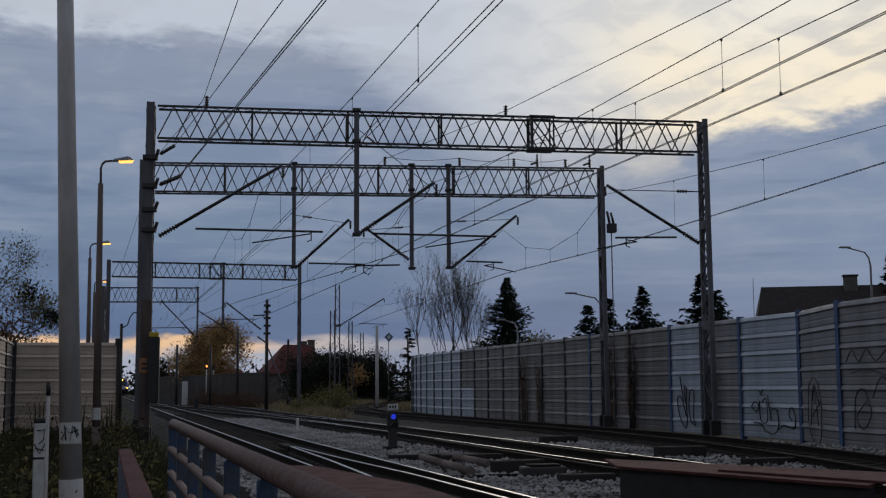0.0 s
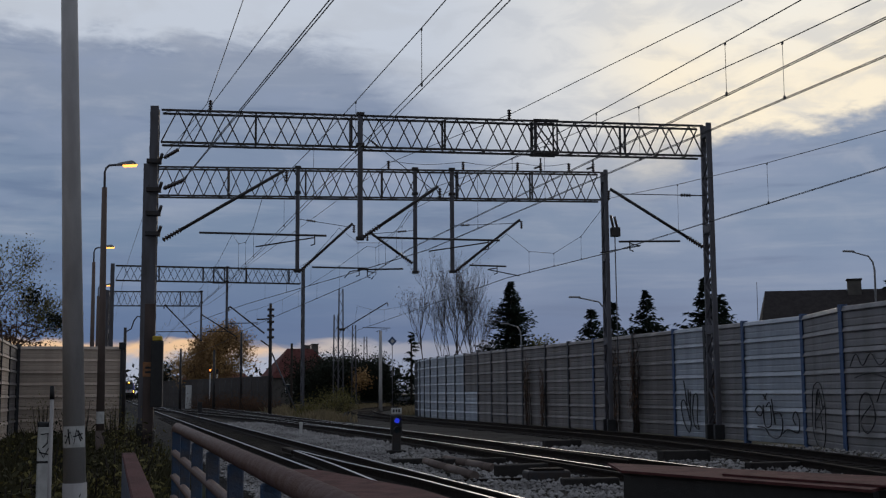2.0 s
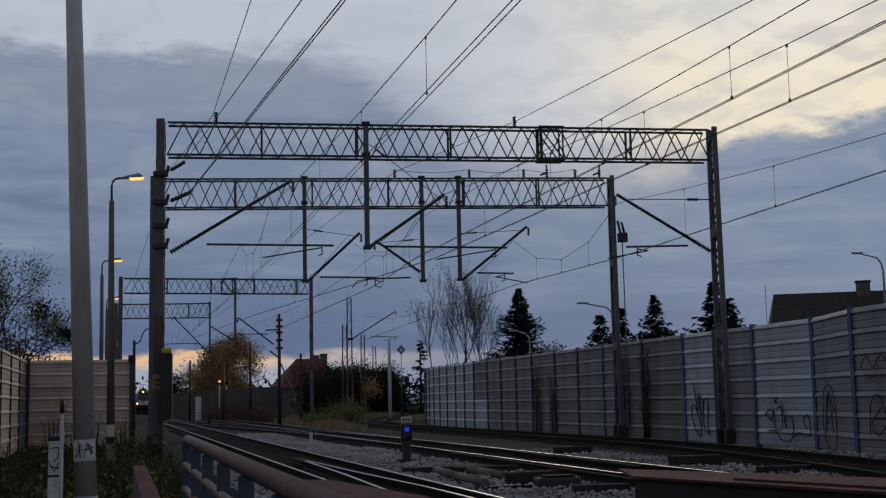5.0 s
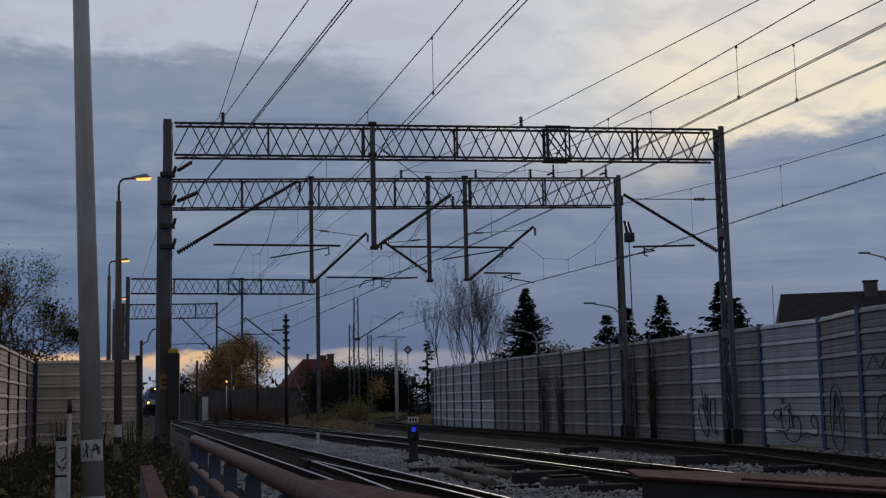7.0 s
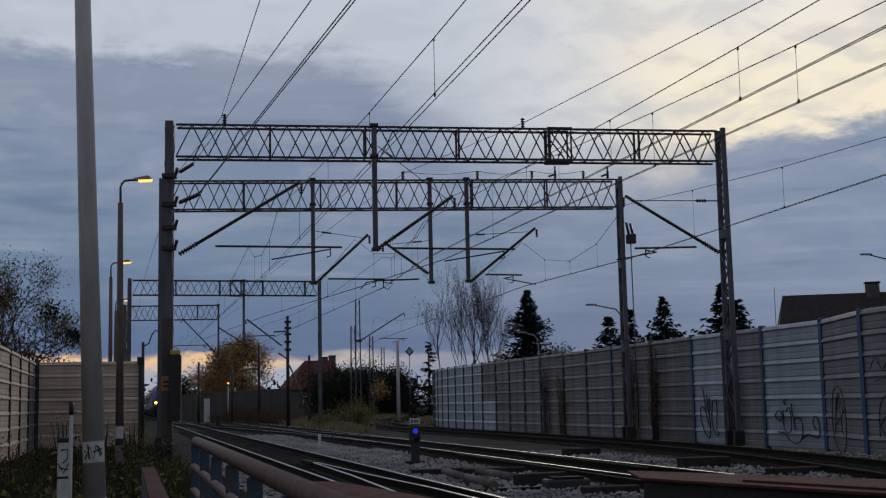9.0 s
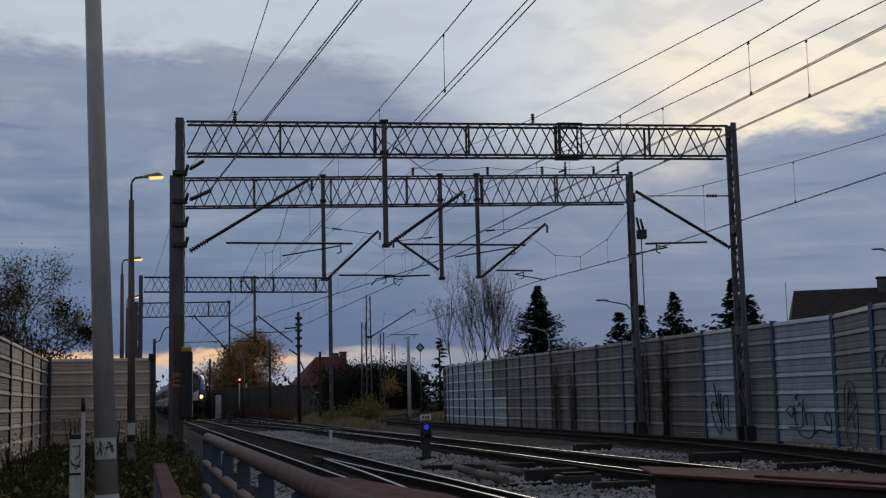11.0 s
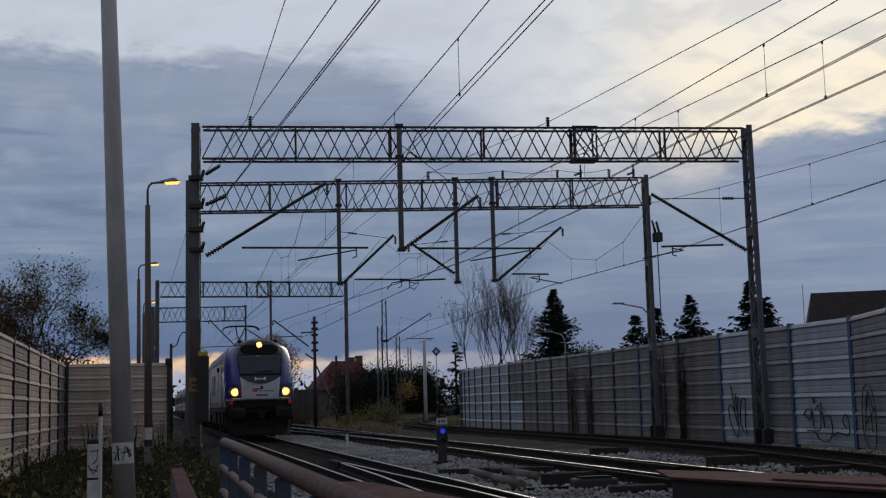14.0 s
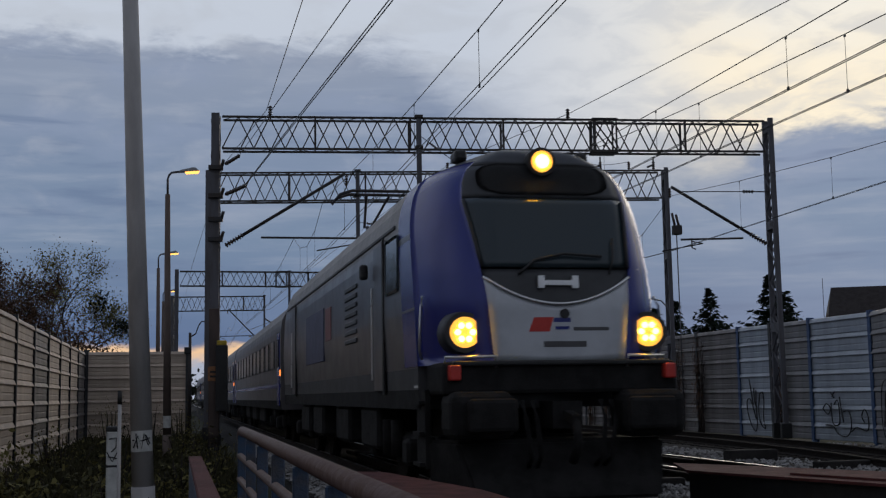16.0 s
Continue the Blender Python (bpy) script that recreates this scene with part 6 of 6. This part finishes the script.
    for a, b in zip(pts, pts[1:]):
        L = math.hypot(b[0] - a[0], b[1] - a[1])
        if panel is None:
            panel = mesh_of(bevelled((L / 2, 0, 1.25), (L - 0.04, 0.06, 3.2), 0.01, 1), "panel", FENCEMAT)
        q = part("panel", panel, None, fence)
        q.matrix_basis = pose(a[0] + 4.4, a[1], 0, 0, 0, math.degrees(math.atan2(b[1] - a[1], b[0] - a[0])))
        q = part("post", bevelled((a[0] + 4.4, a[1], 1.2), (0.12, 0.12, 2.9), 0.01, 1), POSTDARK, fence)
    for i in range(6):
        u = i / 8
        shrub("brown_bush", "bare brown scrub in front of the fence", (9.0 + 5.6 * u, 126 - 34 * u, -0.4), (2.2, 2.2, 1.3 + 0.35 * math.sin(i * 2.3)), 90 + i, 1800, BROWNLEAF, 0.06, 30, "scrub")
    # autumn tree and lineside signals
    t = tree("autumn_tree", "broad tree with thinning golden brown autumn leaves", (12.7, 142, -0.5), 13.2, 52, AUTUMN, 34000, 0.115, 0.62, BARK, 4, 0.95, 0.29, 0.3, 4, 0.14)
    tree("dark_tree", "bare dark tree by the line", (6.6, 158, -0.5), 7.0, 53, BUSHLEAF, 1500, 0.15, 0.5, BARK, 4, 0.7, 0.28, 0.15)
    for x, y, H, m in ((9.9, 128, 3.6, REDLIGHT), (10.6, 128, 3.5, None)):
        s = pole("signal_post", "slim white signal post" + (" with a lit orange lamp" if m else " beside the far tracks"), (x, y, -0.4), H + 0.4, 0.07, WHITEPAINT, "signal")
        part("signal_head", bevelled((0, -0.02, H + 0.45), (0.26, 0.2, 0.5), 0.05), BLACK, s)
        if m:
            bm = bmesh.new()
            tube(bm, [(0, -0.13, H + 0.5), (0, -0.15, H + 0.5)], 0.11, 12)
            part("lens", bm, m, s)
    for x, y, H in ((9.0, 112, 5.6), (11.4, 112, 7.2), (6.5, 120, 6.0)):
        pole("far_mast", "dark steel trackside mast", (x, y, -0.4), H, 0.14, DARKSTEEL)
    w = thing("white_board", "upright white board beside the far track", "sign board", at=(7.9, 130, -0.4))
    part("board", bevelled((0, 0, 1.3), (0.6, 0.08, 2.6), 0.02, 1), WHITEPAINT, w)
    # trees behind the verge barrier
    tree("bare_tree", "half-bare tree with thin pale leaves and mistletoe", (-5.9, 68, -0.5), 11.5, 61, OLIVE, 9000, 0.06, 0.3, BARK, 5, 0.6, 0.28, 0.16, 3, 0.4, 2)
    tree("bare_tree", "half-bare tree with thin pale leaves and mistletoe", (-8.8, 66, -0.5), 12.0, 62, BROWNLEAF, 15000, 0.065, 0.34, BARK, 5, 0.62, 0.26, 0.2, 3, 0.3, 3)
    tree("bare_tree", "half-bare tree with brown leaves", (-12.5, 68, -0.5), 12.0, 63, BROWNLEAF, 12000, 0.07, 0.34, BARK, 5, 0.62, 0.26, 0.2, 3, 0.3, 2)
    for i, (x, y, s) in enumerate(((-4.9, 62, 5.4), (-6.6, 63, 6.6), (-8.6, 62, 7.4), (-11.2, 62, 7.6), (-14, 62, 7.2))):
        shrub("brown_bush", "rust brown autumn shrub behind the barrier", (x, y, -0.5), (2.0, 1.8, s), 110 + i, 7000, BROWNLEAF, 0.075, 26, "scrub")
    # far line of trees that closes the horizon
    rng = np.random.default_rng(77)
    c = [(x, 420 + 30 * math.sin(x * 0.05), rng.uniform(1, 7)) for x in np.linspace(-160, 420, 420)]
    v, f = leaf_soup(c, 2.2, 16000, 0.9, rng)
    tagged(part("far_woods", soup(v, f, "far_woods", BUSHLEAF), None), "dark distant line of trees on the horizon", "woods", kind="stuff")


def build_verges():
    for i, (x, y, s, n, m) in enumerate(((-2.4, 21, 0.9, 900, GREENGRASS), (-1.5, 17, 0.7, 700, OLIVE), (-1.9, 14, 0.8, 900, GREENGRASS), (0.3, 24, 1.1, 1100, GREENGRASS), (0.7, 30, 1.2, 1200, BUSHLEAF), (-0.2, 20, 0.9, 900, BUSHLEAF), (-1.2, 27, 1.2, 1100, BUSHLEAF), (-2.8, 32, 1.3, 1100, GREENGRASS), (0.4, 38, 1.4, 1200, BUSHLEAF), (-1.0, 44, 2.0, 1300, BUSHLEAF), (0.2, 50, 1.8, 1200, GREENGRASS), (-2.3, 48, 1.7, 1200, BUSHLEAF), (0.2, 14.5, 0.7, 700, BUSHLEAF), (-3.0, 24, 1.0, 900, BUSHLEAF))):
        shrub("weed_clump", "tangled dark green and brown weeds on the verge", (x, y, -0.8), (0.9, 1.2, s), 200 + i, n // 2, OLIVE if i % 3 else m, 0.035, 18, "weeds")
    for i, (x, y, h) in enumerate(((-1.0, 13.6, 1.25), (-1.5, 14.6, 1.1), (-2.1, 15.5, 1.0), (-0.75, 16.5, 1.2), (-1.35, 12.4, 0.85), (0.35, 19.0, 1.0), (0.15, 22.5, 1.2), (-2.6, 18.5, 1.3))):
        shrub("leafy_weed", "leafy yellow-green weed on the dark verge", (x, y, -0.8), (0.5, 0.6, h), 300 + i, 800, OLIVE if i % 2 else GREENGRASS, 0.045, 12, "weeds")
    grass("verge_grass", "unkempt long grass and weeds on the dark verge", [(-3.7, 1.0, 10, 30, -0.78, 22000), (-3.7, 1.2, 30, 56, -0.76, 12000)], 5, GREENGRASS, 0.55, 0.007)
    grass("dry_grass", "pale dry grass between the branch and the main line", [(12.3, 18.0, 74, 100, -0.45, 6000), (17.5, 34.0, 96, 132, -0.48, 22000), (11.5, 14.0, 62, 90, -0.42, 3000), (25, 40, 118, 130, -0.45, 3500)], 6, DRYGRASS, 0.6, 0.012)
    for i, (x, y, s) in enumerate(((13.2, 84, 1.3), (14.8, 86, 1.5), (16.0, 90, 1.9), (17.6, 97, 2.0), (12.0, 78, 0.9), (19.0, 103, 1.8))):
        shrub("weed_clump", "tall fading yellow-green weeds beside the track", (x, y, -0.45), (1.5, 1.4, s), 240 + i, 900, OLIVE, 0.07, 18, "weeds")


build_distance()
build_verges()


def motions():
    speed = 20.05
    for ob, back in TRAIN:
        walk(ob, [(t, pose(4.2 + 0.12 * min(1.0, (16 - t) / 0.5), 13.2 + speed * (16 - t) + back, 0)) for t in [i * 0.5 for i in range(33)]])


motions()
